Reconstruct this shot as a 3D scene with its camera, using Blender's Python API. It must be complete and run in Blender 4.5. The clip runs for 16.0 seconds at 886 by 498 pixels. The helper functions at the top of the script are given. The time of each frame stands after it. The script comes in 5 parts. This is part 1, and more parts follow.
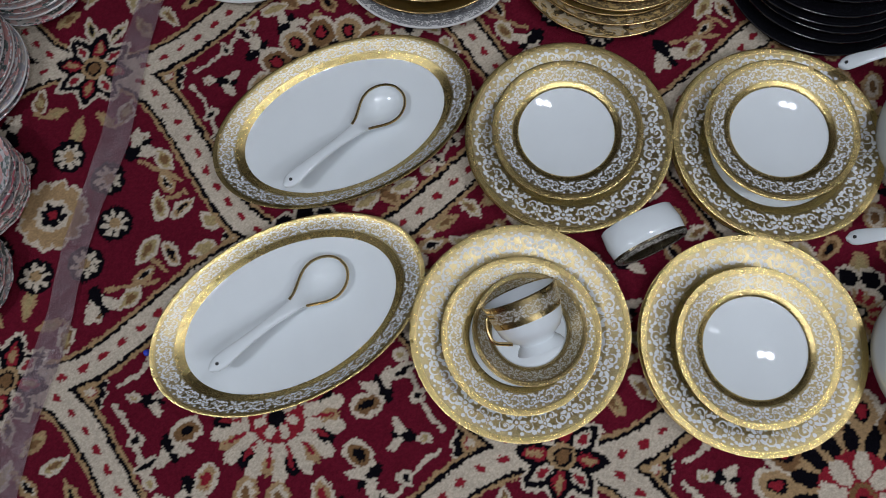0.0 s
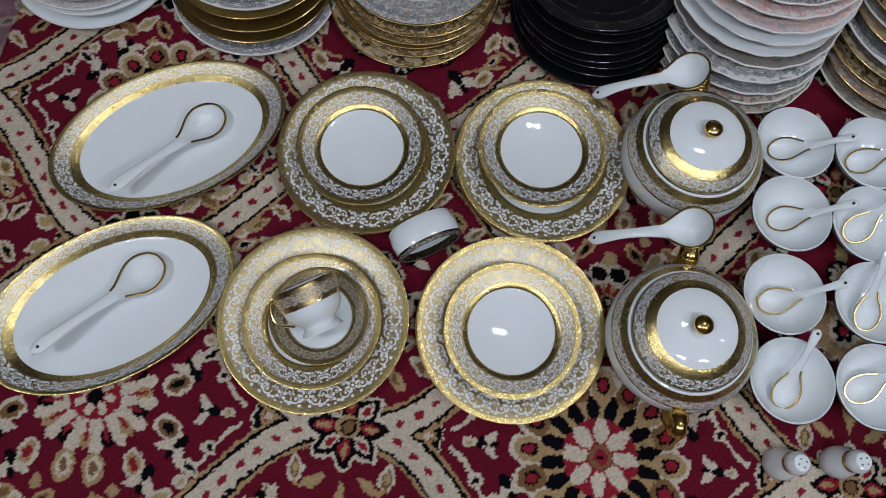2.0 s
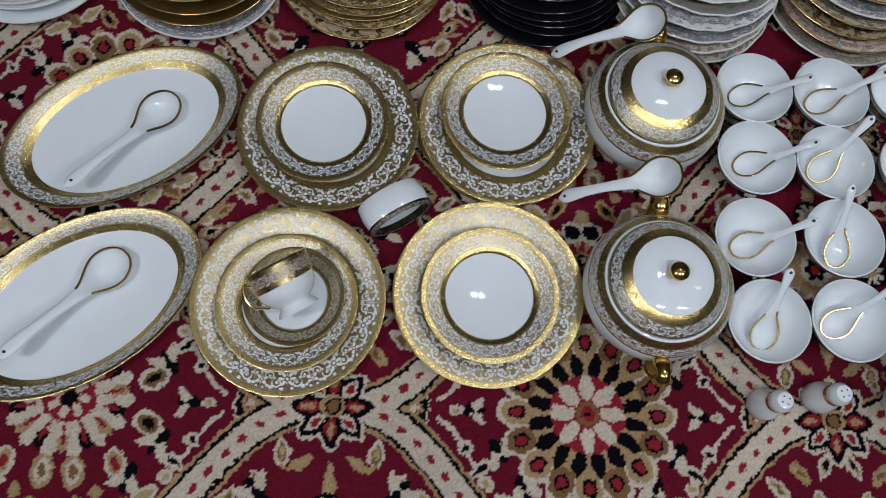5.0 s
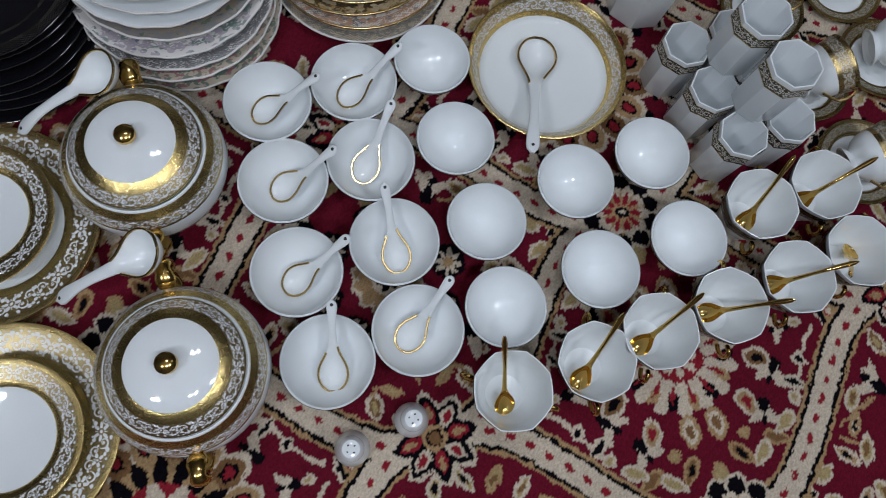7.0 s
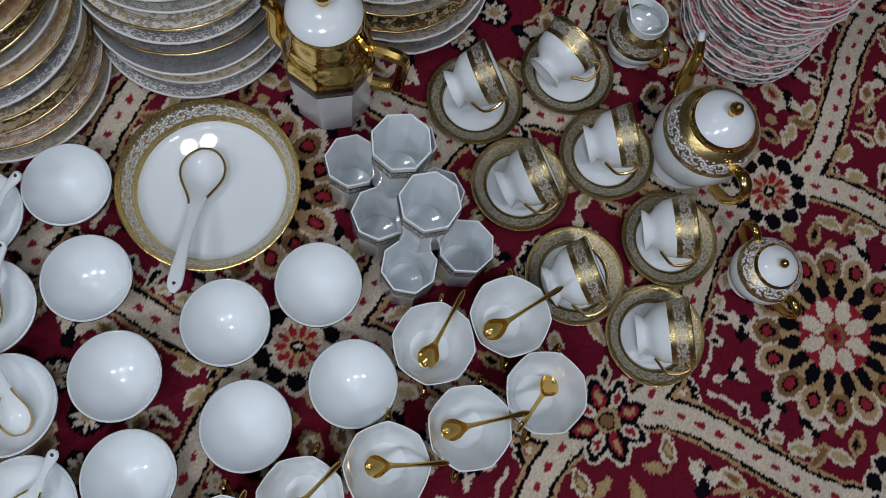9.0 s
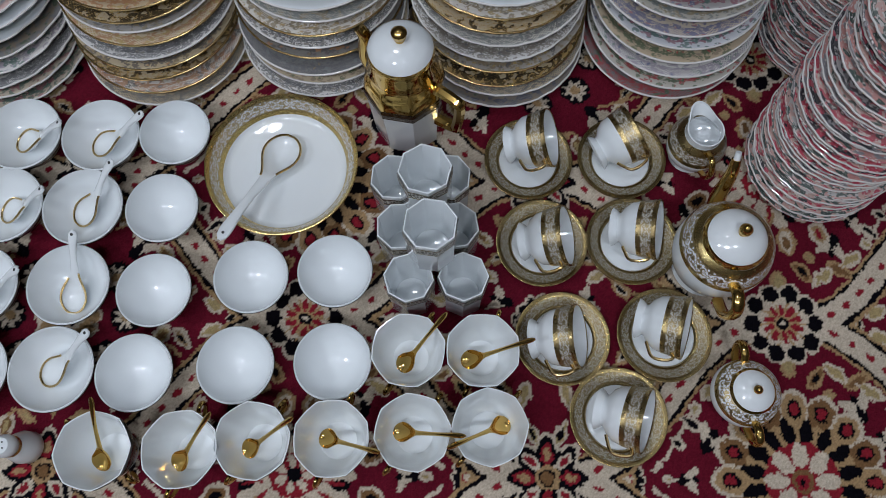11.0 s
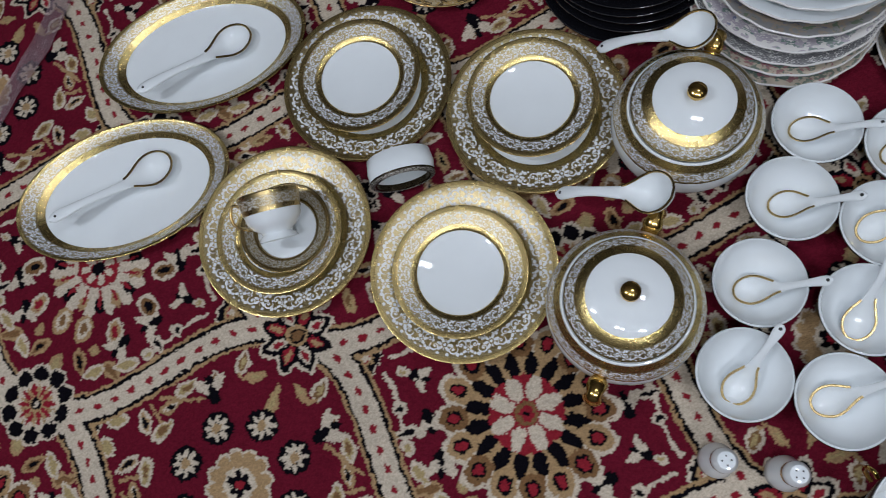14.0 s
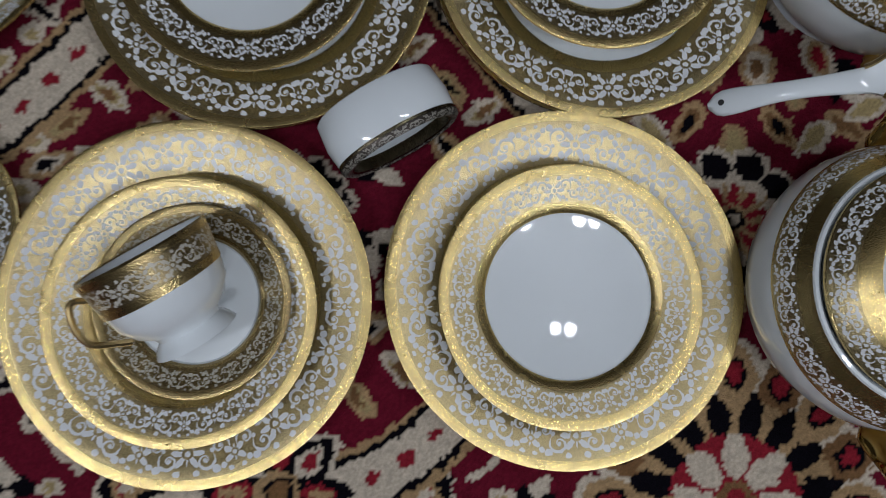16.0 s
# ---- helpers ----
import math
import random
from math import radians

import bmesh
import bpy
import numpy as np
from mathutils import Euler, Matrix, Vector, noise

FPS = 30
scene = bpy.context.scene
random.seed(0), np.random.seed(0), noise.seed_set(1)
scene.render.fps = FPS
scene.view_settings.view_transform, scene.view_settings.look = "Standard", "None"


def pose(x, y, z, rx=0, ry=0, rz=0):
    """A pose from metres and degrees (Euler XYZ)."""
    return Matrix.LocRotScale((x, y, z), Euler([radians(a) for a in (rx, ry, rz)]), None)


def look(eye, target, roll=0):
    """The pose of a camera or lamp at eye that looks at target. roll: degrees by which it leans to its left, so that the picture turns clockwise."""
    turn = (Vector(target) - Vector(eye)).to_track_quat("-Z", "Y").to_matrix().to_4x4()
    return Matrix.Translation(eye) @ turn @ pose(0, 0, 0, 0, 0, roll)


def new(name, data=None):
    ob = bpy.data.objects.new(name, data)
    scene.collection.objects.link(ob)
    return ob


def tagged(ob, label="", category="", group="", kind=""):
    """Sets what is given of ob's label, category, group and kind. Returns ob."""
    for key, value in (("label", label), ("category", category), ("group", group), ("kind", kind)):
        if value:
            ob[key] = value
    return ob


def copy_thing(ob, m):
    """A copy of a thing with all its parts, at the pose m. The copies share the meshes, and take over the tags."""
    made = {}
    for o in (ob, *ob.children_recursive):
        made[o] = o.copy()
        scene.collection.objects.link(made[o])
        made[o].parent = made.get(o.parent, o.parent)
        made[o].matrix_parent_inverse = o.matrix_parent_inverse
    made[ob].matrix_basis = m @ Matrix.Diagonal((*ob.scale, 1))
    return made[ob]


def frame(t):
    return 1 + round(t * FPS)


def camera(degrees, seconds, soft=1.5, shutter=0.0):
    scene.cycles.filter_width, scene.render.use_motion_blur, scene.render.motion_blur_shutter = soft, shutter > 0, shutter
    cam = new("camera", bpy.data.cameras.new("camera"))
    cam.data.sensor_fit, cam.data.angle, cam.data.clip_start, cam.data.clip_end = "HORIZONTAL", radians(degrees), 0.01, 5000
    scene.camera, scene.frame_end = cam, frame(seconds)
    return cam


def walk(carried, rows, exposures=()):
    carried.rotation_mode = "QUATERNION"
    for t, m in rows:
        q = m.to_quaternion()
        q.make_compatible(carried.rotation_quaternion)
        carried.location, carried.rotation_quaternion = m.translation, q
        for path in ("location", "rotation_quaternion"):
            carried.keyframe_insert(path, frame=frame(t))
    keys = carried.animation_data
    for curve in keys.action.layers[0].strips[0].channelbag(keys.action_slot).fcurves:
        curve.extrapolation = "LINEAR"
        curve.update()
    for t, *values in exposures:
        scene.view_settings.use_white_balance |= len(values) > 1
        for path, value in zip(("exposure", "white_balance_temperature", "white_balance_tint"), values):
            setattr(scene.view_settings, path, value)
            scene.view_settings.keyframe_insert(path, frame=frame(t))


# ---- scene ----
cam = camera(62.54, 16.0, 0.6, 0.1)
PATH = [
    (0, (-0.4616, -0.0026, 0.9103), (-0.5289, 0.2518, -0.0545), -7.55),
    (0.5, (-0.3796, -0.0046, 0.9522), (-0.4060, 0.2330, -0.0188), 0.12),
    (1, (-0.3317, -0.0559, 1.0156), (-0.3188, 0.2180, 0.0540), 6.66),
    (1.5, (-0.2733, -0.0663, 1.0477), (-0.2658, 0.2349, 0.0941), 6.23),
    (2, (-0.2517, -0.0490, 1.0363), (-0.2496, 0.2460, 0.0808), 7.32),
    (2.5, (-0.3296, 0.0127, 1.0091), (-0.2976, 0.2817, 0.0465), 12.57),
    (3, (-0.3695, 0.0186, 1.0051), (-0.3271, 0.2715, 0.0385), 14.40),
    (3.2, (-0.3677, 0.0174, 1.0039), (-0.3299, 0.2651, 0.0358), 13.51),
    (5.3, (-0.1869, -0.0938, 1.0175), (-0.1390, 0.1951, 0.0613), 10.19),
    (5.5, (-0.1195, -0.1044, 1.0164), (-0.0709, 0.1842, 0.0602), 9.31),
    (6, (0.0228, -0.1177, 1.0093), (0.1104, 0.1719, 0.0562), 11.73),
    (6.5, (0.1374, -0.0616, 0.9737), (0.2691, 0.1870, 0.0141), 16.78),
    (7, (0.2730, 0.0235, 0.9712), (0.4342, 0.2370, 0.0077), 20.33),
    (7.5, (0.4405, 0.0226, 0.9854), (0.5840, 0.2556, 0.0235), 13.43),
    (8, (0.6211, 0.0327, 0.9992), (0.7696, 0.2542, 0.0354), 15.60),
    (8.5, (0.7059, 0.0771, 0.9648), (0.8715, 0.2811, -0.0000), 19.80),
    (8.7, (0.7257, 0.1020, 0.9441), (0.8999, 0.2877, -0.0229), 23.73),
    (10.8, (0.9018, -0.0189, 1.0584), (0.9085, 0.2738, 0.1022), 1.36),
    (11, (0.9142, 0.0028, 1.0529), (0.9028, 0.2984, 0.0977), -1.53),
    (11.5, (0.9259, 0.0248, 1.0510), (0.8679, 0.3291, 0.1002), -8.38),
    (12, (0.8850, 0.0113, 1.0458), (0.7603, 0.3087, 0.0992), -16.35),
    (12.5, (0.7277, -0.0106, 1.0427), (0.5683, 0.2698, 0.0962), -19.43),
    (13, (0.4877, -0.0729, 1.0631), (0.3018, 0.2008, 0.1194), -21.79),
    (13.5, (0.2888, -0.0450, 1.0289), (0.0735, 0.1998, 0.0835), -25.93),
    (14, (0.0564, -0.0436, 1.0164), (-0.1691, 0.1715, 0.0662), -28.54),
    (14.5, (-0.1126, -0.0500, 1.0213), (-0.3125, 0.1688, 0.0662), -28.59),
    (15, (-0.1814, 0.0408, 0.9303), (-0.3018, 0.2524, -0.0396), -20.05),
    (15.5, (-0.2741, 0.0764, 0.8274), (-0.3223, 0.2587, -0.1547), -8.88),
    (16, (-0.2580, 0.1292, 0.5647), (-0.2125, 0.2322, -0.4289), 25.91),
]
walk(cam, [(t, look(eye, target, roll)) for t, eye, target, roll in PATH],
     [(0.0, 0.36), (2.0, 0.38), (3.0, 0.34), (5.0, 0.44), (7.0, 0.37), (11.0, 0.48), (13.0, 0.46), (14.0, 0.50), (15.0, 0.42), (15.5, 0.27), (16.0, 0.02)])

# ---- light ----
world = bpy.data.worlds.new("room_air")
scene.world = world
world.use_nodes = True
world.node_tree.nodes["Background"].inputs[0].default_value = (0.8, 0.87, 1.0, 1)
world.node_tree.nodes["Background"].inputs[1].default_value = 0.003
# unseen lamps: pairs follow the twin highlights, places and watts tuned for brightness
LAMPS = [(-1.3, -0.55, 40), (0.15, -0.80, 29), (1.25, -0.75, 33), (0.45, 0.70, 16), (2.1, 0.35, 2)]
LAMP_Z = 2.35
for lx, ly, watts in LAMPS:
    for side in (-0.11, 0.11):
        lamp = bpy.data.lights.new("bulb_light", "POINT")
        lamp.shadow_soft_size, lamp.energy, lamp.color = 0.09, watts * 0.61, (0.83, 0.89, 0.995)
        new("bulb_light", lamp).matrix_world = pose(lx + side, ly, LAMP_Z)


# ---- materials ----
def material(name):
    m = bpy.data.materials.new(name)
    m.use_nodes = True
    return m, m.node_tree.nodes, m.node_tree.links, m.node_tree.nodes["Principled BSDF"]


class Sums:
    """Short spelling for chains of math nodes."""

    def __init__(self, tree):
        self.tree = tree

    def op(self, kind, *values):
        node = self.tree.nodes.new("ShaderNodeMath")
        node.operation = kind
        for slot, v in enumerate(values):
            if isinstance(v, (int, float)):
                node.inputs[slot].default_value = v
            else:
                self.tree.links.new(v, node.inputs[slot])
        return node.outputs[0]

    def mix(self, factor, a, b):
        node = self.tree.nodes.new("ShaderNodeMix")
        node.data_type = "RGBA"
        for slot, v in ((0, factor), (6, a), (7, b)):
            if isinstance(v, (int, float)):
                node.inputs[slot].default_value = v
            elif isinstance(v, tuple):
                node.inputs[slot].default_value = (*v, 1)
            else:
                self.tree.links.new(v, node.inputs[slot])
        return node.outputs[2]

    def noise(self, scale, detail=2.0, vector=None, colour=False):
        node = self.tree.nodes.new("ShaderNodeTexNoise")
        node.inputs["Scale"].default_value, node.inputs["Detail"].default_value = scale, detail
        if vector is not None:
            self.tree.links.new(vector, node.inputs["Vector"])
        return node.outputs["Color" if colour else "Fac"]

    def bump(self, height, strength, distance, target):
        node = self.tree.nodes.new("ShaderNodeBump")
        node.inputs["Strength"].default_value, node.inputs["Distance"].default_value = strength, distance
        self.tree.links.new(height, node.inputs["Height"])
        self.tree.links.new(node.outputs[0], target.inputs["Normal"])


def porcelain_material(name, colour=(0.765, 0.805, 0.825), rough=0.03):
    m, nodes, links, b = material(name)
    s = Sums(m.node_tree)
    place = nodes.new("ShaderNodeTexCoord").outputs["Object"]
    cloud = s.noise(18, 3, place)
    tint = tuple(c * 0.93 for c in colour)
    links.new(s.mix(cloud, tint, colour), b.inputs["Base Color"])
    fine = s.noise(60, 2, place)
    links.new(s.op("MULTIPLY_ADD", fine, 0.03, rough - 0.02), b.inputs["Roughness"])
    b.inputs["IOR"].default_value = 1.5
    b.inputs["Coat Weight"].default_value, b.inputs["Coat Roughness"].default_value = 0.3, 0.015
    s.bump(s.noise(26, 2, place), 0.06, 0.004, b)
    return m


GOLD, DEEP_GOLD = (0.88, 0.66, 0.265), (0.63, 0.50, 0.26)


def gold_material(name, rough=0.16, colour=GOLD):
    m, nodes, links, b = material(name)
    s = Sums(m.node_tree)
    place = nodes.new("ShaderNodeTexCoord").outputs["Object"]
    b.inputs["Metallic"].default_value = 1.0
    worn = s.noise(45, 3, place)
    links.new(s.mix(worn, tuple(c * 0.8 for c in colour), colour), b.inputs["Base Color"])
    links.new(s.op("MULTIPLY_ADD", worn, 0.14, rough - 0.05), b.inputs["Roughness"])
    s.bump(s.noise(120, 2, place), 0.05, 0.002, b)
    return m


def filigree_material(name, low, high, rough=0.26, ground=DEEP_GOLD, scroll=(0.72, 0.73, 0.74), outer=GOLD):
    """Gilding with a band of white scrollwork between the heights low and high of the strip (metres, UV); the rest is finely tooled gold."""
    m, nodes, links, b = material(name)
    s = Sums(m.node_tree)
    uv = nodes.new("ShaderNodeUVMap").outputs[0]
    wob = nodes.new("ShaderNodeVectorMath")
    wob.operation = "MULTIPLY_ADD"
    links.new(s.noise(420, 2, uv, True), wob.inputs[0])
    wob.inputs[1].default_value = (0.0020, 0.0020, 0)
    links.new(uv, wob.inputs[2])
    cut = nodes.new("ShaderNodeSeparateXYZ")
    links.new(wob.outputs[0], cut.inputs[0])
    plain = nodes.new("ShaderNodeSeparateXYZ")
    links.new(uv, plain.inputs[0])
    u, v = cut.outputs[0], cut.outputs[1]
    half = (high - low) / 2
    y = s.op("DIVIDE", s.op("SUBTRACT", v, (low + high) / 2 + 0.001), half)
    x = s.op("DIVIDE", s.op("PINGPONG", u, half * 2.2), half)

    def polar(cx, cy):
        dx, dy = s.op("SUBTRACT", x, cx), s.op("SUBTRACT", y, cy)
        return s.op("SQRT", s.op("MULTIPLY_ADD", dx, dx, s.op("MULTIPLY", dy, dy))), s.op("ARCTAN2", dy, dx)

    def curl(cx, cy, reach, hand, wide=0.15):
        """A scroll that winds in on itself."""
        r, turn = polar(cx, cy)
        wind = s.op("ADD", s.op("MULTIPLY", s.op("LOGARITHM", r, 2.718), 0.75), s.op("MULTIPLY", turn, hand / 6.2832))
        line = s.op("LESS_THAN", s.op("ABSOLUTE", s.op("SUBTRACT", s.op("FRACT", wind), 0.5)), wide)
        line = s.op("MAXIMUM", line, s.op("LESS_THAN", r, 0.10))
        return s.op("MULTIPLY", line, s.op("LESS_THAN", r, reach))

    def blossom(cx, cy, reach, lobes):
        """A flower of round lobes with an open heart."""
        r, turn = polar(cx, cy)
        edge = s.op("MULTIPLY_ADD", s.op("ABSOLUTE", s.op("COSINE", s.op("MULTIPLY", turn, lobes / 2))), reach * 0.85, reach * 0.15)
        on = s.op("MULTIPLY", s.op("LESS_THAN", r, edge), s.op("GREATER_THAN", r, reach * 0.34))
        return s.op("MAXIMUM", on, s.op("LESS_THAN", r, reach * 0.18))

    white = s.op("MAXIMUM", curl(0.82, 0.25, 0.50, 1), curl(1.55, -0.30, 0.50, -1))
    for flower in (blossom(0.0, -0.12, 0.80, 7), blossom(2.2, 0.18, 0.56, 5)):
        white = s.op("MAXIMUM", white, flower)
    for cx, cy, r in ((0.42, 0.80, 0.15), (0.72, -0.66, 0.19), (1.02, -0.84, 0.12), (1.30, 0.70, 0.18), (1.62, 0.62, 0.14), (1.92, 0.84, 0.11), (2.10, -0.66, 0.17), (0.44, -0.86, 0.10), (1.16, -0.18, 0.11)):
        white = s.op("MAXIMUM", white, s.op("LESS_THAN", polar(cx, cy)[0], r))
    white = s.op("MULTIPLY", white, s.op("LESS_THAN", s.op("ABSOLUTE", y), 0.93))
    band = s.op("MULTIPLY", s.op("GREATER_THAN", plain.outputs[1], low - half * 0.06), s.op("LESS_THAN", plain.outputs[1], high + half * 0.06))
    worn = s.noise(70, 3, nodes.new("ShaderNodeTexCoord").outputs["Object"])
    tooled = nodes.new("ShaderNodeTexVoronoi")
    tooled.inputs["Scale"].default_value = 1000
    links.new(uv, tooled.inputs["Vector"])
    grain = s.op("MULTIPLY", tooled.outputs["Distance"], s.op("SUBTRACT", 1.0, s.op("MULTIPLY", white, 0.9)))
    gilt = s.mix(band, outer, ground)
    gilt = s.mix(s.op("MULTIPLY", worn, 0.45), gilt, tuple(c * 0.6 for c in ground))
    gilt = s.mix(s.op("MULTIPLY", s.op("GREATER_THAN", tooled.outputs["Distance"], 0.52), 0.35), gilt, tuple(c * 0.38 for c in ground))
    links.new(s.mix(white, gilt, scroll), b.inputs["Base Color"])
    links.new(s.op("SUBTRACT", 1.0, white), b.inputs["Metallic"])
    links.new(s.op("MULTIPLY_ADD", band, 0.06, s.op("MULTIPLY_ADD", worn, 0.12, rough - 0.06)), b.inputs["Roughness"])
    s.bump(s.op("MULTIPLY_ADD", white, 0.8, grain), 0.32, 0.0005, b)
    return m


def floral_material(name, base, inks, busy=0.5, scale=70.0, strength=0.9, mingle=0.85):
    """Glazed rim with small printed sprigs; each plate takes its own inks and shift."""
    m, nodes, links, b = material(name)
    s = Sums(m.node_tree)
    uv = nodes.new("ShaderNodeUVMap").outputs[0]
    own = nodes.new("ShaderNodeObjectInfo").outputs["Random"]
    move = nodes.new("ShaderNodeCombineXYZ")
    links.new(s.op("MULTIPLY", own, 9.0), move.inputs[0])
    links.new(s.op("MULTIPLY", own, 4.0), move.inputs[2])
    shifted = nodes.new("ShaderNodeVectorMath")
    links.new(uv, shifted.inputs[0])
    links.new(move.outputs[0], shifted.inputs[1])
    v = shifted.outputs[0]
    cells = nodes.new("ShaderNodeTexVoronoi")
    cells.inputs["Scale"].default_value = scale
    links.new(v, cells.inputs["Vector"])
    spray = s.noise(scale * 2.4, 3, v)
    big = s.noise(scale * 0.35, 2, v)
    sprig = s.op("MULTIPLY", s.op("LESS_THAN", cells.outputs["Distance"], s.op("MULTIPLY_ADD", big, 0.8, busy - 0.30)), s.op("GREATER_THAN", spray, 0.44))
    flat = nodes.new("ShaderNodeSeparateXYZ")
    links.new(uv, flat.inputs[0])
    along, across = flat.outputs[0], flat.outputs[1]
    choice = s.op("FRACT", s.op("MULTIPLY", own, 5.3))
    # a fine lattice, a winding vine with blossoms, and two border lines; each plate wears some of them
    lattice = s.op("GREATER_THAN", s.op("MULTIPLY", s.op("SINE", s.op("MULTIPLY", along, 1300)), s.op("SINE", s.op("MULTIPLY", across, 1500))), 0.22)
    lattice = s.op("MULTIPLY", lattice, s.op("MULTIPLY", s.op("GREATER_THAN", across, 0.037), s.op("GREATER_THAN", choice, 0.70)))
    wave = s.op("SUBTRACT", across, s.op("MULTIPLY_ADD", s.op("SINE", s.op("MULTIPLY", along, 210)), 0.0045, 0.036))
    vine = s.op("LESS_THAN", s.op("ABSOLUTE", wave), 0.0009)
    bx, by = s.op("SUBTRACT", s.op("PINGPONG", along, 0.0185), 0.0080), s.op("SUBTRACT", across, 0.037)
    br, bt = s.op("SQRT", s.op("MULTIPLY_ADD", bx, bx, s.op("MULTIPLY", by, by))), s.op("ARCTAN2", by, bx)
    bloom = s.op("LESS_THAN", br, s.op("MULTIPLY_ADD", s.op("ABSOLUTE", s.op("COSINE", s.op("MULTIPLY", bt, 3))), 0.0040, 0.0032))
    bloom = s.op("MULTIPLY", bloom, s.op("GREATER_THAN", br, 0.0015))
    vines = s.op("MULTIPLY", s.op("MAXIMUM", vine, bloom), s.op("LESS_THAN", choice, 0.62))
    lines = s.op("LESS_THAN", s.op("ABSOLUTE", s.op("SUBTRACT", s.op("PINGPONG", s.op("SUBTRACT", across, 0.029), 0.0105), 0.0092)), 0.0007)
    sprig = s.op("MAXIMUM", s.op("MAXIMUM", s.op("MULTIPLY", sprig, 0.85), lattice), s.op("MAXIMUM", vines, lines))
    ramp = nodes.new("ShaderNodeValToRGB")
    ramp.color_ramp.interpolation = "CONSTANT"
    while len(ramp.color_ramp.elements) < len(inks):
        ramp.color_ramp.elements.new(0.5)
    for k, ink in enumerate(inks):
        ramp.color_ramp.elements[k].position, ramp.color_ramp.elements[k].color = k / len(inks), (*ink, 1)
    pick = s.op("FRACT", s.op("ADD", s.op("MULTIPLY", own, 3.7), s.op("MULTIPLY", s.noise(scale * 0.8, 1, v), 0.9)))
    links.new(pick, ramp.inputs[0])
    grounds = nodes.new("ShaderNodeValToRGB")
    grounds.color_ramp.interpolation = "CONSTANT"
    tints = [base, (0.52, 0.42, 0.28), (0.15, 0.15, 0.155), (0.52, 0.49, 0.43), (0.68, 0.65, 0.61), (0.33, 0.31, 0.29), (0.48, 0.37, 0.24)]
    while len(grounds.color_ramp.elements) < len(tints):
        grounds.color_ramp.elements.new(0.5)
    for k, tint in enumerate(tints):
        grounds.color_ramp.elements[k].position, grounds.color_ramp.elements[k].color = k / len(tints), (*tint, 1)
    links.new(s.op("FRACT", s.op("MULTIPLY", own, 7.3)), grounds.inputs[0])
    ground = s.mix(mingle, base, grounds.outputs[0])
    links.new(s.mix(s.op("MULTIPLY", sprig, strength), ground, ramp.outputs[0]), b.inputs["Base Color"])
    b.inputs["Roughness"].default_value = 0.09
    s.bump(spray, 0.05, 0.002, b)
    return m


def plain_material(name, colour, rough=0.7, grain=25.0, depth=0.15):
    m, nodes, links, b = material(name)
    s = Sums(m.node_tree)
    place = nodes.new("ShaderNodeTexCoord").outputs["Object"]
    n = s.noise(grain, 5, place)
    wide = s.noise(grain * 0.1, 2, place)
    both = s.op("MULTIPLY", n, wide)
    links.new(s.mix(s.op("MULTIPLY", both, 1.6), tuple(c * (1 - depth * 1.5) for c in colour), colour), b.inputs["Base Color"])
    b.inputs["Roughness"].default_value = rough
    s.bump(n, 0.15, 0.004, b)
    return m


def carpet_material():
    m, nodes, links, b = material("carpet_pile")
    s = Sums(m.node_tree)
    dye = nodes.new("ShaderNodeAttribute")
    dye.attribute_name = "dye"
    place = nodes.new("ShaderNodeTexCoord").outputs["Object"]
    tuft = s.noise(420, 2, place)
    patch = s.noise(6, 4, place)
    shade = s.op("ADD", s.op("MULTIPLY", tuft, 0.55), s.op("MULTIPLY_ADD", patch, 0.45, 0.48))
    scale = nodes.new("ShaderNodeVectorMath")
    scale.operation = "SCALE"
    links.new(dye.outputs["Color"], scale.inputs[0])
    links.new(shade, scale.inputs["Scale"])
    links.new(scale.outputs[0], b.inputs["Base Color"])
    b.inputs["Roughness"].default_value = 0.95
    b.inputs["Specular IOR Level"].default_value = 0.04
    s.bump(s.noise(600, 2, place), 0.5, 0.003, b)
    return m


WHITE = porcelain_material("white_porcelain")
WARM_WHITE = porcelain_material("warm_white_porcelain", (0.76, 0.74, 0.72))
BLACK_GLAZE = porcelain_material("black_glaze", (0.006, 0.006, 0.008), 0.05)
BRIGHT_GOLD = gold_material("bright_gold", 0.08, (0.74, 0.49, 0.15))
TRIM_GOLD = gold_material("gold_trim", 0.22, (0.66, 0.48, 0.22))
# wall and ceiling colours are kept dark to limit bounce and reflections
PLASTER = plain_material("wall_plaster", (0.07, 0.067, 0.063), 0.85)
CEILING_PAINT = plain_material("ceiling_paint", (0.22, 0.22, 0.22), 0.9)
# near-black for the lamp cords and for the shade inside small holes
DARK = plain_material("dark_matt", (0.02, 0.02, 0.02), 0.6)


# ---- mesh helpers ----
def part(name, bm, mat, parent=None, label="", sharp=40):
    mesh = bpy.data.meshes.new(name)
    for f in bm.faces:
        f.smooth = True
    bm.to_mesh(mesh)
    bm.free()
    mesh.materials.append(mat)
    mesh.set_sharp_from_angle(angle=radians(sharp))
    ob = new(name, mesh)
    if parent is not None:
        ob.parent = parent
    if label:
        ob["label"] = label
    return ob


def thing(name, label, category, group=""):
    return tagged(new(name), label, category, group)


def octagon(theta, corners=8, soft=0.0):
    a = (theta % (2 * math.pi / corners)) - math.pi / corners
    flat = math.cos(math.pi / corners) / math.cos(a)
    return flat * (1 - soft) + soft


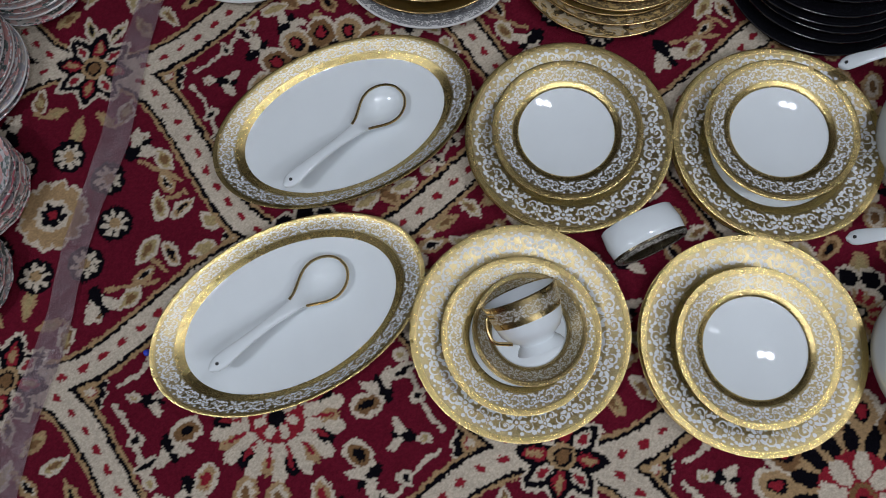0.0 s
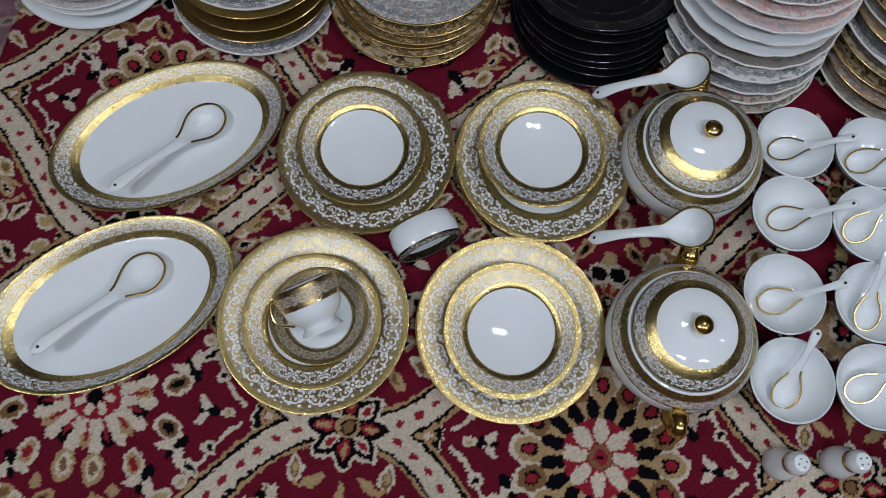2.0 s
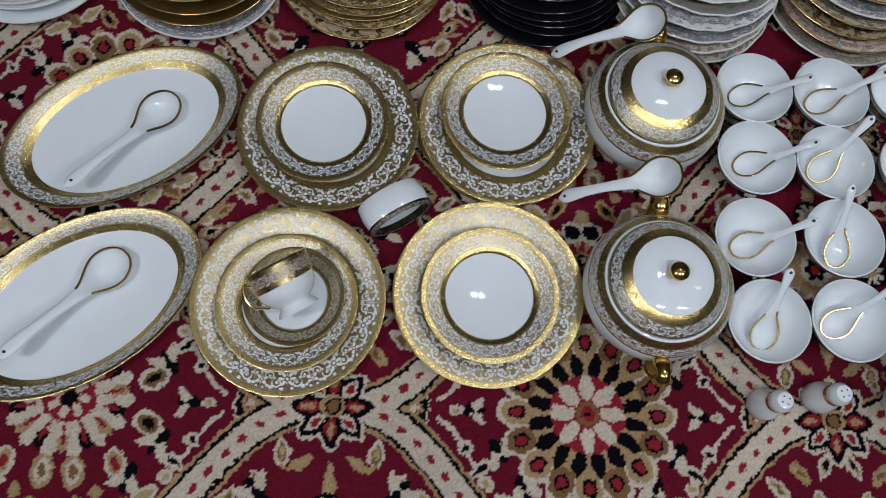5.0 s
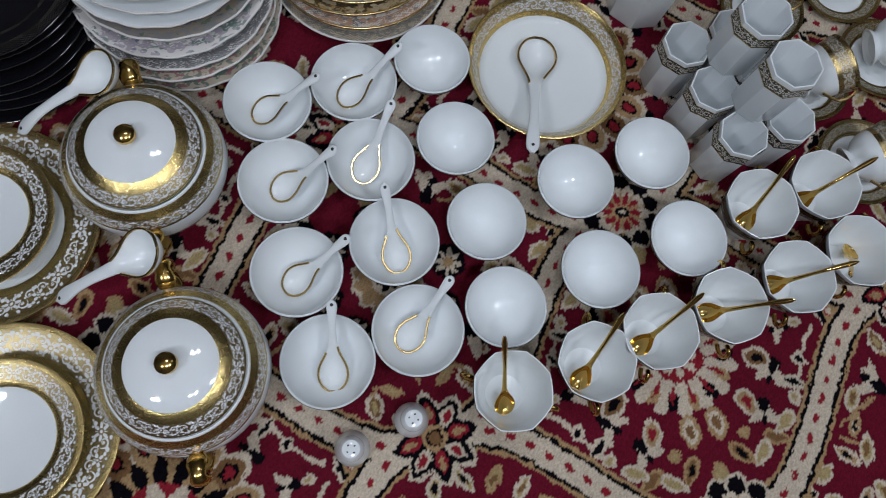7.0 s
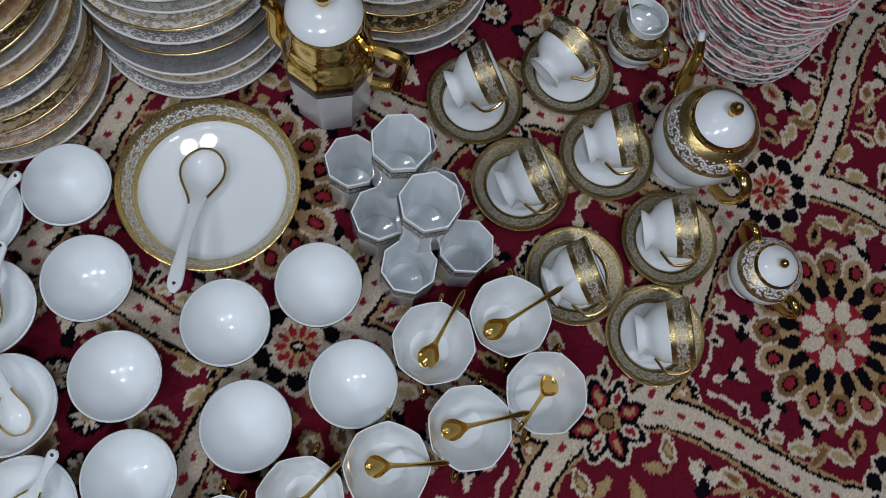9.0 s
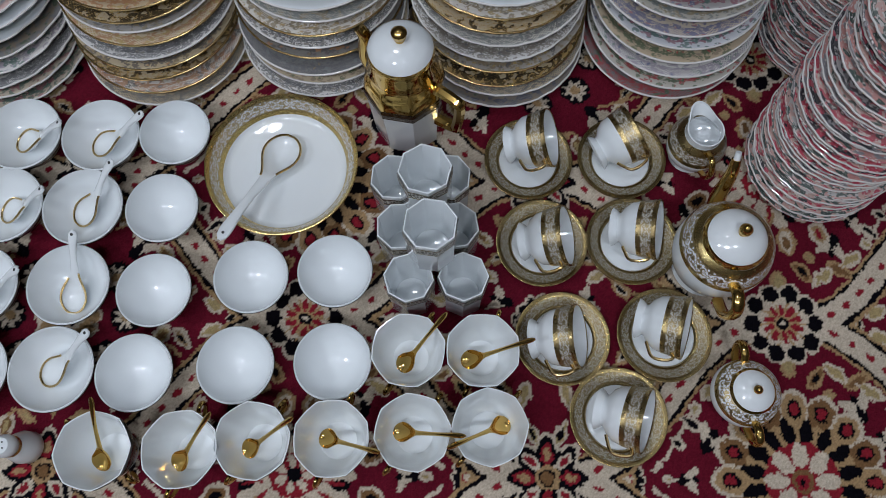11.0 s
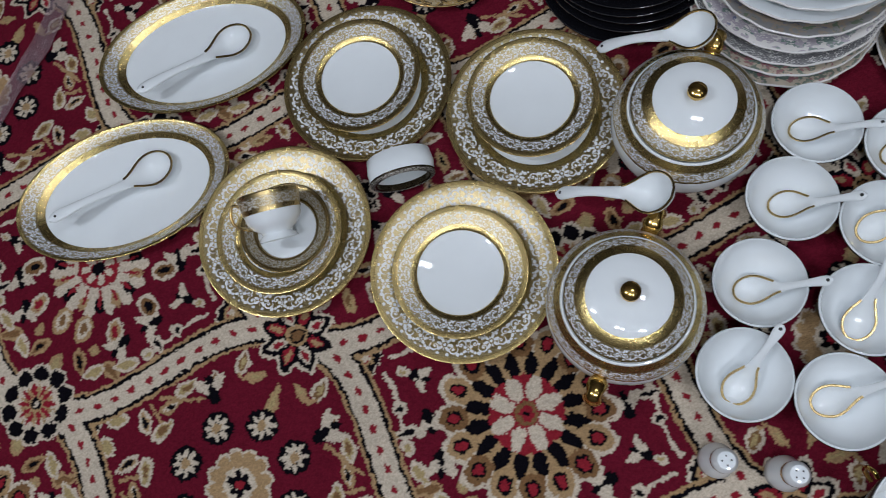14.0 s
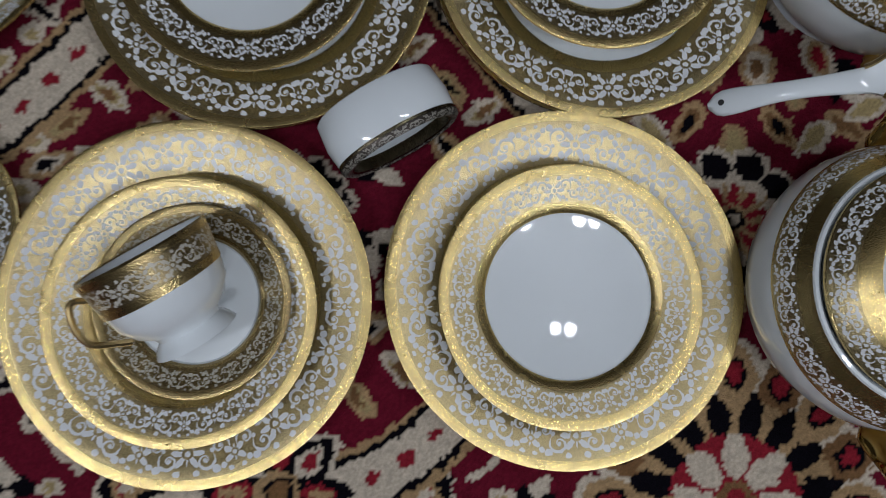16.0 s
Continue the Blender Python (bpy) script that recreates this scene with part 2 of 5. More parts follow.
def lathe(profile, n=72, shape=None, squash=1.0, bm=None, centre=(0, 0), closed=False):
    """A turned surface: profile of (radius, height); shape(theta, k) scales the radius. UV in metres: round the ring, along the profile."""
    bm = bm or bmesh.new()
    uv = bm.loops.layers.uv.verify()
    mean = sum(r for r, z in profile) / len(profile)
    along, rings = [0.0], []
    for (r0, z0), (r1, z1) in zip(profile, profile[1:]):
        along.append(along[-1] + math.hypot(r1 - r0, z1 - z0))
    for k, (r, z) in enumerate(profile):
        row = []
        if r < 1e-5:
            row = [bm.verts.new((centre[0], centre[1], z))] * n
        else:
            for i in range(n):
                th = 2 * math.pi * i / n
                rr = r * (shape(th, k) if shape else 1)
                row.append(bm.verts.new((centre[0] + rr * math.cos(th), centre[1] + rr * math.sin(th) * squash, z)))
        rings.append(row)
    for k in range(len(profile) - 1):
        for i in range(n):
            j = (i + 1) % n
            a, b, c, d = rings[k][i], rings[k][j], rings[k + 1][j], rings[k + 1][i]
            corner = {a: (i, k), b: (i + 1, k), c: (i + 1, k + 1), d: (i, k + 1)}
            vs = [a, b, c, d]
            if a is b:
                vs = [a, c, d]
            elif c is d:
                vs = [a, b, c]
            f = bm.faces.new(vs)
            for loop in f.loops:
                ci, ck = corner[loop.vert]
                loop[uv].uv = (2 * math.pi * ci / n * mean, along[ck])
    bmesh.ops.recalc_face_normals(bm, faces=bm.faces) if closed else None
    return bm


def tube(points, radius, sides=10, taper=None, flat=1.0):
    """A round bar along points, closed at both ends."""
    bm = bmesh.new()
    pts = [Vector(p) for p in points]
    rows, side = [], None
    for k, p in enumerate(pts):
        way = (pts[min(k + 1, len(pts) - 1)] - pts[max(k - 1, 0)]).normalized()
        if side is None:
            side = way.cross(Vector((0, 0, 1)) if abs(way.z) < 0.9 else Vector((1, 0, 0))).normalized()
        side = (side - way * side.dot(way)).normalized()
        up = way.cross(side)
        r = radius * (taper(k / (len(pts) - 1)) if taper else 1)
        rows.append([bm.verts.new(p + side * (r * math.cos(2 * math.pi * i / sides) * flat) + up * (r * math.sin(2 * math.pi * i / sides))) for i in range(sides)])
    for a, b in zip(rows, rows[1:]):
        for i in range(sides):
            bm.faces.new((a[i], a[(i + 1) % sides], b[(i + 1) % sides], b[i]))
    bm.faces.new(rows[0][::-1])
    bm.faces.new(rows[-1])
    bmesh.ops.recalc_face_normals(bm, faces=bm.faces)
    return bm


def smooth_line(points, steps=6):
    """Catmull-Rom points through the given ones."""
    pts = [Vector(p) for p in points]
    pts = [pts[0] * 2 - pts[1]] + pts + [pts[-1] * 2 - pts[-2]]
    out = []
    for a, b, c, d in zip(pts, pts[1:], pts[2:], pts[3:]):
        for i in range(steps):
            t = i / steps
            out.append(0.5 * ((2 * b) + (c - a) * t + (2 * a - 5 * b + 4 * c - d) * t * t + (3 * b - a - 3 * c + d) * t ** 3))
    return out + [pts[-2]]


def slab(x0, y0, z0, x1, y1, z1):
    bm = bmesh.new()
    bmesh.ops.create_cube(bm, size=1, matrix=Matrix.Translation(((x0 + x1) / 2, (y0 + y1) / 2, (z0 + z1) / 2)) @ Matrix.Diagonal((x1 - x0, y1 - y0, z1 - z0, 1)))
    return bm


# ---- room ----
# unseen shell added round the set; it shapes what the gold reflects
X0, X1, Y0, Y1, ROOM = -3.0, 3.6, -2.6, 2.6, 2.8
for nm, box in (("wall_west", (X0 - 0.15, Y0, -0.05, X0, Y1, ROOM)), ("wall_east", (X1, Y0, -0.05, X1 + 0.15, Y1, ROOM)),
                ("wall_south", (X0 - 0.15, Y0 - 0.15, -0.05, X1 + 0.15, Y0, ROOM)), ("wall_north", (X0 - 0.15, Y1, -0.05, X1 + 0.15, Y1 + 0.15, ROOM))):
    tagged(part(nm, slab(*box), PLASTER), "unseen wall closing the room, dark so that the gilding reflects little", "wall", kind="structure")
tagged(part("ceiling", slab(X0 - 0.15, Y0 - 0.15, ROOM, X1 + 0.15, Y1 + 0.15, ROOM + 0.1), CEILING_PAINT), "unseen ceiling closing the room, dark grey to cut bounced light", "ceiling", kind="structure")
tagged(part("floor", slab(X0 - 0.15, Y0 - 0.15, -0.1, X1 + 0.15, Y1 + 0.15, -0.012), plain_material("floor_screed", (0.3, 0.28, 0.26), 0.6)),
       "plain grey screed floor under the carpet", "floor", kind="structure")
# assumed fittings for the unseen lamps
lamp_ob = None
for lx, ly, watts in LAMPS:
    if lamp_ob is None:
        lamp_ob = thing("pendant_bulb", "unseen twin-bulb lamp on a cord, its form and place assumed", "lamp", "pendant bulbs")
        lamp_ob.matrix_world = pose(lx, ly, LAMP_Z)
        part("cord", tube([(0, 0, ROOM - LAMP_Z), (0, 0, 0.11)], 0.003, 8), DARK, lamp_ob)
        part("crossbar", tube([(-0.125, 0, 0.11), (0.125, 0, 0.11)], 0.008, 10), CEILING_PAINT, lamp_ob)
        for side in (-0.11, 0.11):
            part("socket", lathe([(0.0, 0.108), (0.012, 0.106), (0.018, 0.095), (0.02, 0.072), (0.0, 0.07)], 20, centre=(side, 0)), CEILING_PAINT, lamp_ob)
    else:
        copy_thing(lamp_ob, pose(lx, ly, LAMP_Z))


# ---- carpet: woven knot by knot ----
KNOT = 0.0023
CX0, CX1, CY0, CY1 = -1.42, 1.78, -0.48, 0.94
NX, NY = round((CX1 - CX0) / KNOT) + 1, round((CY1 - CY0) / KNOT) + 1
RED, CREAM, TAN, BLACK, BROWN, ROSE, OLIVE = range(7)
DYES = np.array([(0.112, 0.0070, 0.018), (0.50, 0.425, 0.335), (0.33, 0.215, 0.11), (0.0035, 0.003, 0.005), (0.17, 0.09, 0.04), (0.22, 0.015, 0.025), (0.34, 0.26, 0.125)])
rng = np.random.default_rng(7)


def ripple(shape, cells, seed):
    """Smooth noise between -1 and 1 over a grid."""
    r = np.random.default_rng(seed)
    ny, nx = shape[0] // cells + 3, shape[1] // cells + 3
    base = r.uniform(-1, 1, (ny, nx))
    yi, xi = np.arange(shape[0]) / cells, np.arange(shape[1]) / cells
    y0, x0 = yi.astype(int), xi.astype(int)
    fy, fx = (yi - y0)[:, None], (xi - x0)[None, :]
    a, b = base[y0][:, x0], base[y0][:, x0 + 1]
    c, d = base[y0 + 1][:, x0], base[y0 + 1][:, x0 + 1]
    return (a * (1 - fx) + b * fx) * (1 - fy) + (c * (1 - fx) + d * fx) * fy


GX, GY = np.meshgrid(CX0 + np.arange(NX) * KNOT, CY0 + np.arange(NY) * KNOT)
GX = GX + 0.0022 * ripple(GX.shape, 3, 1) + 0.0012 * rng.uniform(-1, 1, GX.shape)
GY = GY + 0.0022 * ripple(GX.shape, 3, 2) + 0.0012 * rng.uniform(-1, 1, GX.shape)
dyes = np.full(GX.shape, RED, np.int8)


def window(x, y, reach):
    i0, i1 = int((x - reach - CX0) / KNOT) - 1, int((x + reach - CX0) / KNOT) + 2
    j0, j1 = int((y - reach - CY0) / KNOT) - 1, int((y + reach - CY0) / KNOT) + 2
    return slice(max(j0, 0), max(min(j1, NY), 0)), slice(max(i0, 0), max(min(i1, NX), 0))


def petal(x, y, a, b, turn, dye, point=0.0):
    """An oval of half lengths a, b; point draws its far end to a tip."""
    w = window(x, y, max(a, b) * 1.05)
    dx, dy = GX[w] - x, GY[w] - y
    c, s = math.cos(turn), math.sin(turn)
    p, q = (dx * c + dy * s) / a, (-dx * s + dy * c) / b
    q = q / np.clip(1 - point * np.clip(p, 0, 1), 0.15, 1)
    dyes[w][p * p + q * q < 1] = dye


def placed(m, x, y):
    """m: (cx, cy, sign x, sign y)."""
    return m[0] + m[2] * x, m[1] + m[3] * y


def angle(m, a):
    return math.atan2(m[3] * math.sin(a), m[2] * math.cos(a))


def leaf(m, x, y, a, b, turn, outline, fill, core=None, point=0.5):
    px, py = placed(m, x, y)
    t = angle(m, turn)
    petal(px, py, a, b, t, outline, point)
    petal(px, py, a - 0.0055, b - 0.005, t, fill, point)
    if core is not None:
        petal(px, py, a * 0.45, b * 0.38, t, core, point)


def stem(m, points, wide, dye):
    for (x0, y0), (x1, y1) in zip(points, points[1:]):
        n = max(2, int(math.hypot(x1 - x0, y1 - y0) / 0.003))
        for k in range(n):
            t = k / n
            px, py = placed(m, x0 + (x1 - x0) * t, y0 + (y1 - y0) * t)
            petal(px, py, wide, wide, 0, dye)


def rosette(x, y, r, petals=8):
    """A small round flower, black-edged with cream petals."""
    petal(x, y, r, r, 0, BLACK)
    for k in range(petals):
        a = 2 * math.pi * (k + 0.5) / petals
        petal(x + 0.52 * r * math.cos(a), y + 0.52 * r * math.sin(a), r * 0.30, r * 0.15, a, CREAM)
    petal(x, y, r * 0.3, r * 0.3, 0, TAN)


def winged_bud(m, x, y, turn, size=1.0):
    """Black heart between two cream leaves."""
    px, py = placed(m, x, y)
    for side, dye, da in ((0, CREAM, 0), (1, BLACK, 0.0), (-1, CREAM, 0.9), (1, CREAM, -0.9)):
        t = angle(m, turn + da)
        petal(px + 0.010 * size * math.cos(t) * (da != 0), py + 0.010 * size * math.sin(t) * (da != 0), 0.019 * size, 0.010 * size if da == 0 else 0.008 * size, t, dye, 0.3)
    t = angle(m, turn)
    petal(px - 0.004 * math.cos(t), py - 0.004 * math.sin(t), 0.010 * size, 0.006 * size, t, BLACK, 0.4)
    petal(px + 0.014 * size * math.cos(t), py + 0.014 * size * math.sin(t), 0.007 * size, 0.005 * size, t, BLACK, 0.2)


def fan(m, x, y, turn, size=1.0):
    """Palmette: a fan of black and cream fingers on a tan heart."""
    px, py = placed(m, x, y)
    t0 = angle(m, turn)
    for k in range(-3, 4):
        t = t0 + k * 0.42
        petal(px + 0.028 * size * math.cos(t), py + 0.028 * size * math.sin(t), 0.021 * size, 0.0125 * size, t, CREAM)
    for k in range(-3, 4):
        t = t0 + k * 0.42
        petal(px + 0.030 * size * math.cos(t), py + 0.030 * size * math.sin(t), 0.015 * size, 0.0085 * size, t, BLACK)
    petal(px + 0.004 * math.cos(t0), py + 0.004 * math.sin(t0), 0.026 * size, 0.02 * size, t0, TAN)
    petal(px + 0.006 * math.cos(t0), py + 0.006 * math.sin(t0), 0.018 * size, 0.012 * size, t0, ROSE)
    petal(px + 0.010 * math.cos(t0), py + 0.010 * math.sin(t0), 0.011 * size, 0.007 * size, t0, CREAM)


def star_flower(x, y):
    """Eight pointed petals edged in black, at the crossing of two bands."""
    for k in range(8):
        a = math.pi / 4 * k
        petal(x + 0.035 * math.cos(a), y + 0.035 * math.sin(a), 0.027, 0.0185, a, CREAM, 0.35)
    for k in range(8):
        a = math.pi / 4 * k
        petal(x + 0.034 * math.cos(a), y + 0.034 * math.sin(a), 0.0225, 0.0145, a, BLACK, 0.4)
    for k in range(8):
        a = math.pi / 4 * k
        petal(x + 0.032 * math.cos(a), y + 0.032 * math.sin(a), 0.015, 0.0085, a, CREAM if k % 2 else ROSE, 0.4)
        petal(x + 0.033 * math.cos(a), y + 0.033 * math.sin(a), 0.0095, 0.0045, a, ROSE if k % 2 else TAN, 0.4)
    petal(x, y, 0.017, 0.017, 0, TAN)
    petal(x, y, 0.0115, 0.0115, 0, BLACK)
    petal(x, y, 0.008, 0.0085, 0, BROWN)


def round_flower(x, y):
    """Ten round black petals about a tan and rose heart."""
    for k in range(10):
        a = math.pi / 5 * k
        petal(x + 0.044 * math.cos(a), y + 0.044 * math.sin(a), 0.0175, 0.0175, a, CREAM)
    for k in range(10):
        a = math.pi / 5 * k
        petal(x + 0.044 * math.cos(a), y + 0.044 * math.sin(a), 0.0135, 0.0125, a, BLACK)
    petal(x, y, 0.034, 0.034, 0, TAN)
    for k in range(10):
        a = math.pi / 5 * (k + 0.5)
        petal(x + 0.031 * math.cos(a), y + 0.031 * math.sin(a), 0.008, 0.009, a, CREAM)
        petal(x + 0.021 * math.cos(a), y + 0.021 * math.sin(a), 0.0095, 0.004, a, ROSE)
    petal(x, y, 0.009, 0.009, 0, BLACK)
    petal(x, y, 0.0045, 0.0045, 0, CREAM)


def medallion(x, y):
    for k in range(16):
        a = math.pi / 8 * k
        petal(x + 0.098 * math.cos(a), y + 0.098 * math.sin(a), 0.028, 0.0225, a, CREAM)
    for k in range(16):
        a = math.pi / 8 * k
        petal(x + 0.097 * math.cos(a), y + 0.097 * math.sin(a), 0.0225, 0.0175, a, BROWN if k % 2 else TAN)
        petal(x + 0.098 * math.cos(a), y + 0.098 * math.sin(a), 0.0125, 0.010, a, BLACK)
        petal(x + 0.099 * math.cos(a), y + 0.099 * math.sin(a), 0.0085, 0.0065, a, ROSE)
    petal(x, y, 0.079, 0.079, 0, TAN)
    for k in range(16):
        a = math.pi / 8 * (k + 0.5)
        petal(x + 0.067 * math.cos(a), y + 0.067 * math.sin(a), 0.0185, 0.0095, a, BLACK, 0.2)
    petal(x, y, 0.052, 0.052, 0, ROSE)
    for k in range(8):
        a = math.pi / 4 * k
        petal(x + 0.035 * math.cos(a), y + 0.035 * math.sin(a), 0.0175, 0.0108, a, CREAM)
    petal(x, y, 0.016, 0.016, 0, BROWN)
    petal(x, y, 0.010, 0.010, 0, ROSE)
    petal(x, y, 0.0045, 0.0045, 0, BLACK)


def spray_flower(x, y):
    """The second heart: cream rays with dark tips on red."""
    for k in range(14):
        a = 2 * math.pi * k / 14
        petal(x + 0.060 * math.cos(a), y + 0.052 * math.sin(a), 0.026, 0.0125, a, CREAM)
    for k in range(14):
        a = 2 * math.pi * (k + 0.5) / 14
        petal(x + 0.066 * math.cos(a), y + 0.058 * math.sin(a), 0.013, 0.0075, a, BLACK if k % 2 else TAN)
        petal(x + 0.058 * math.cos(a), y + 0.048 * math.sin(a), 0.014, 0.003, a, ROSE)
    petal(x, y, 0.036, 0.030, 0, ROSE)
    for k in range(7):
        a = 2 * math.pi * k / 7
        petal(x + 0.021 * math.cos(a), y + 0.018 * math.sin(a), 0.009, 0.006, a, CREAM)
    petal(x, y, 0.011, 0.010, 0, BLACK)


HALF, RISE = 0.35, 0.22


def climb(t):
    return t * t * t * (t * (6 * t - 15) + 10)


def bands():
    """The ogee bands: cream with red lozenges, edged black and tan."""
    du = (GX / HALF) % 2.0
    t = np.where(du < 1, du, 2 - du)
    slope = 30 * t * t * (1 - t) ** 2 * RISE / HALF
    best = np.full(GX.shape, 9.0)
    for flip in (1, -1):
        base = flip * RISE * (1 - climb(t))
        off = (GY - base + RISE) % (2 * RISE) - RISE
        d = np.abs(off) / np.sqrt(1 + slope ** 2)
        best = np.minimum(best, d)
    dyes[best < 0.0265] = TAN
    dyes[best < 0.0215] = BLACK
    dyes[best < 0.0165] = CREAM
    tt = np.linspace(0, 1, 400)
    x, y = tt * HALF, RISE * (1 - climb(tt))
    run = np.concatenate([[0], np.cumsum(np.hypot(np.diff(x), np.diff(y)))])
    marks = np.arange(0.075, run[-1] - 0.06, 0.0285)
    for c in range(-6, 8):
        for row in range(-2, 4):
            for sx in (1, -1):
                for sy in (1, -1):
                    for mark in marks:
                        k = int(np.interp(mark, run, np.arange(400)))
                        k2 = min(k + 3, 399)
                        way = math.atan2(sy * (y[k2] - y[k - 3]), sx * (x[k2] - x[k - 3]))
                        petal(c * 2 * HALF + sx * x[k], row * 2 * RISE + sy * y[k], 0.0068, 0.0044, way, ROSE)


def heart_cell(cx, cy, kind):
    """What fills one lens of the lattice, mirrored in both axes."""
    for sx in (1, -1):
        for sy in (1, -1):
            m = (cx, cy, sx, sy)
            stem(m, [(0.205, 0.012), (0.185, 0.028), (0.170, 0.050), (0.158, 0.070), (0.146, 0.092)], 0.0032, CREAM)
            leaf(m, 0.168, 0.050, 0.012, 0.009, 0.8, CREAM, BLACK)
            leaf(m, 0.140, 0.096, 0.010, 0.010, 0.2, CREAM, OLIVE)
            winged_bud(m, 0.124, 0.052, 2.2)
            winged_bud(m, 0.090, 0.098, 1.9)
            leaf(m, 0.148, 0.078, 0.019, 0.009, 0.6, CREAM, BLACK)
            leaf(m, 0.052, 0.118, 0.009, 0.009, 0, TAN, OLIVE)
            for k, (x, y, a) in enumerate(((0.095, 0.138, 0.5), (0.066, 0.150, 2.4), (0.038, 0.142, 0.9), (0.112, 0.122, 2.6))):
                leaf(m, x, y, 0.021, 0.011, a, CREAM if k % 2 else TAN, OLIVE if k % 2 else BROWN, BLACK if k == 2 else None)
            fan(m, 0.252, 0.0, math.pi, 0.75)
            winged_bud(m, 0.158, 0.0, math.pi, 0.85)
            leaf(m, 0.182, 0.0, 0.010, 0.007, math.pi, CREAM, OLIVE)
    leaf((cx, cy, 1, 1), 0, 0.160, 0.02, 0.012, math.pi / 2, TAN, OLIVE)
    leaf((cx, cy, 1, 1), 0, -0.160, 0.02, 0.012, -math.pi / 2, TAN, OLIVE)
    if kind:
        medallion(cx, cy)
    else:
        spray_flower(cx, cy)
        for sx in (1, -1):
            for sy in (1, -1):
                m = (cx, cy, sx, sy)
                leaf(m, 0.108, 0.030, 0.022, 0.016, 0.5, CREAM, BROWN, BLACK, 0.2)
                leaf(m, 0.072, 0.082, 0.021, 0.014, 1.2, CREAM, TAN, ROSE, 0.1)
                leaf(m, 0.020, 0.094, 0.022, 0.015, 1.5, TAN, CREAM, BROWN, 0.1)


def side_cell(cx, cy, kind):
    """The lens between four hearts."""
    for sx in (1, -1):
        for sy in (1, -1):
            m = (cx, cy, sx, sy)
            if kind:
                leaf(m, 0.063, 0.160, 0.020, 0.012, 1.4, CREAM, BROWN, OLIVE)
                leaf(m, 0.036, 0.146, 0.017, 0.008, 2.6, TAN, OLIVE)
                stem(m, [(0.063, 0.142), (0.052, 0.136), (0.040, 0.142)], 0.0028, TAN)
                leaf(m, 0.094, 0.124, 0.012, 0.010, 0.8, CREAM, BROWN)
                winged_bud(m, 0.092, 0.106, 0.9, 1.15)
                leaf(m, 0.131, 0.098, 0.020, 0.012, 2.2, CREAM, OLIVE, BROWN)
                stem(m, [(0.10, 0.09), (0.14, 0.078), (0.165, 0.07)], 0.003, TAN)
                leaf(m, 0.143, 0.064, 0.018, 0.009, 2.3, TAN, CREAM, BLACK)
                leaf(m, 0.140, 0.031, 0.022, 0.012, 2.0, CREAM, OLIVE, BROWN)
                leaf(m, 0.172, 0.032, 0.021, 0.010, 0.9, CREAM, TAN, BLACK)
                stem(m, [(0.172, 0.055), (0.155, 0.045), (0.145, 0.04)], 0.0028, TAN)
                leaf(m, 0.212, 0.020, 0.018, 0.012, 2.6, CREAM, OLIVE)
                rosette(*placed(m, 0.062, 0.060), 0.024)
                rosette(*placed(m, 0.087, 0.0), 0.024)
            else:
                stem(m, [(0.03, 0.12), (0.07, 0.10), (0.105, 0.06), (0.15, 0.035), (0.2, 0.02)], 0.0028, TAN)
                for k, (x, y, a) in enumerate(((0.030, 0.108, 1.3), (0.062, 0.098, 2.6), (0.085, 0.070, 0.5), (0.115, 0.050, 2.3), (0.150, 0.030, 0.2), (0.190, 0.022, 2.7), (0.215, 0.0, 0.2))):
                    leaf(m, x, y, 0.021, 0.010, a, TAN if k % 2 else CREAM, CREAM if k % 2 else OLIVE, BLACK if k % 2 else None)
                winged_bud(m, 0.060, 0.030, 0.4, 0.9)
            fan(m, 0.262, 0.0, math.pi, 0.6)
            for k, (x, y, a) in enumerate(((0.020, 0.160, -1.1), (0.056, 0.148, -2.3), (0.090, 0.128, 0.7), (0.118, 0.098, 2.3), (0.148, 0.080, 0.6), (0.176, 0.055, 2.5), (0.208, 0.044, 0.5), (0.238, 0.022, 2.7))):
                if kind:
                    continue
                leaf(m, x, y, 0.0205, 0.0095, a, TAN if k % 2 else CREAM, OLIVE, BLACK if k % 3 == 0 else BROWN)
    if kind:
        for sign in (1, -1):
            leaf((cx, cy, 1, sign), 0.002, 0.122, 0.026, 0.010, math.pi / 2, TAN, OLIVE, None, 0.8)
            rosette(cx, cy + sign * 0.085, 0.024)
        for k in range(12):
            t = math.pi / 6 * k
            petal(cx + 0.035 * math.cos(t), cy + 0.035 * math.sin(t), 0.016, 0.0125, t, CREAM)
        for k in range(12):
            t = math.pi / 6 * k
            petal(cx + 0.034 * math.cos(t), cy + 0.034 * math.sin(t), 0.0125, 0.0095, t, TAN)
        petal(cx, cy, 0.0225, 0.0225, 0, CREAM)
        for k in range(6):
            t = math.pi / 3 * k
            petal(cx + 0.0115 * math.cos(t), cy + 0.0115 * math.sin(t), 0.0065, 0.0055, t, BLACK)
        petal(cx, cy, 0.0065, 0.0065, 0, ROSE)
    else:
        fan((cx, cy, 1, 1), 0, -0.01, math.pi / 2, 1.05)
        fan((cx, cy, 1, -1), 0, -0.01, math.pi / 2, 0.9)


for c in range(-3, 5):
    for row in range(-2, 4):
        heart_cell(c * 2 * HALF, row * 2 * RISE, (c + row) % 2 == 0)
        side_cell((c + 0.5) * 2 * HALF, (row + 0.5) * 2 * RISE, (c + row) % 2 == 0)
bands()
for c in range(-3, 5):
    for row in range(-2, 4):
        star_flower((c + 0.5) * 2 * HALF, row * 2 * RISE)
        round_flower(c * 2 * HALF, (row + 0.5) * 2 * RISE)


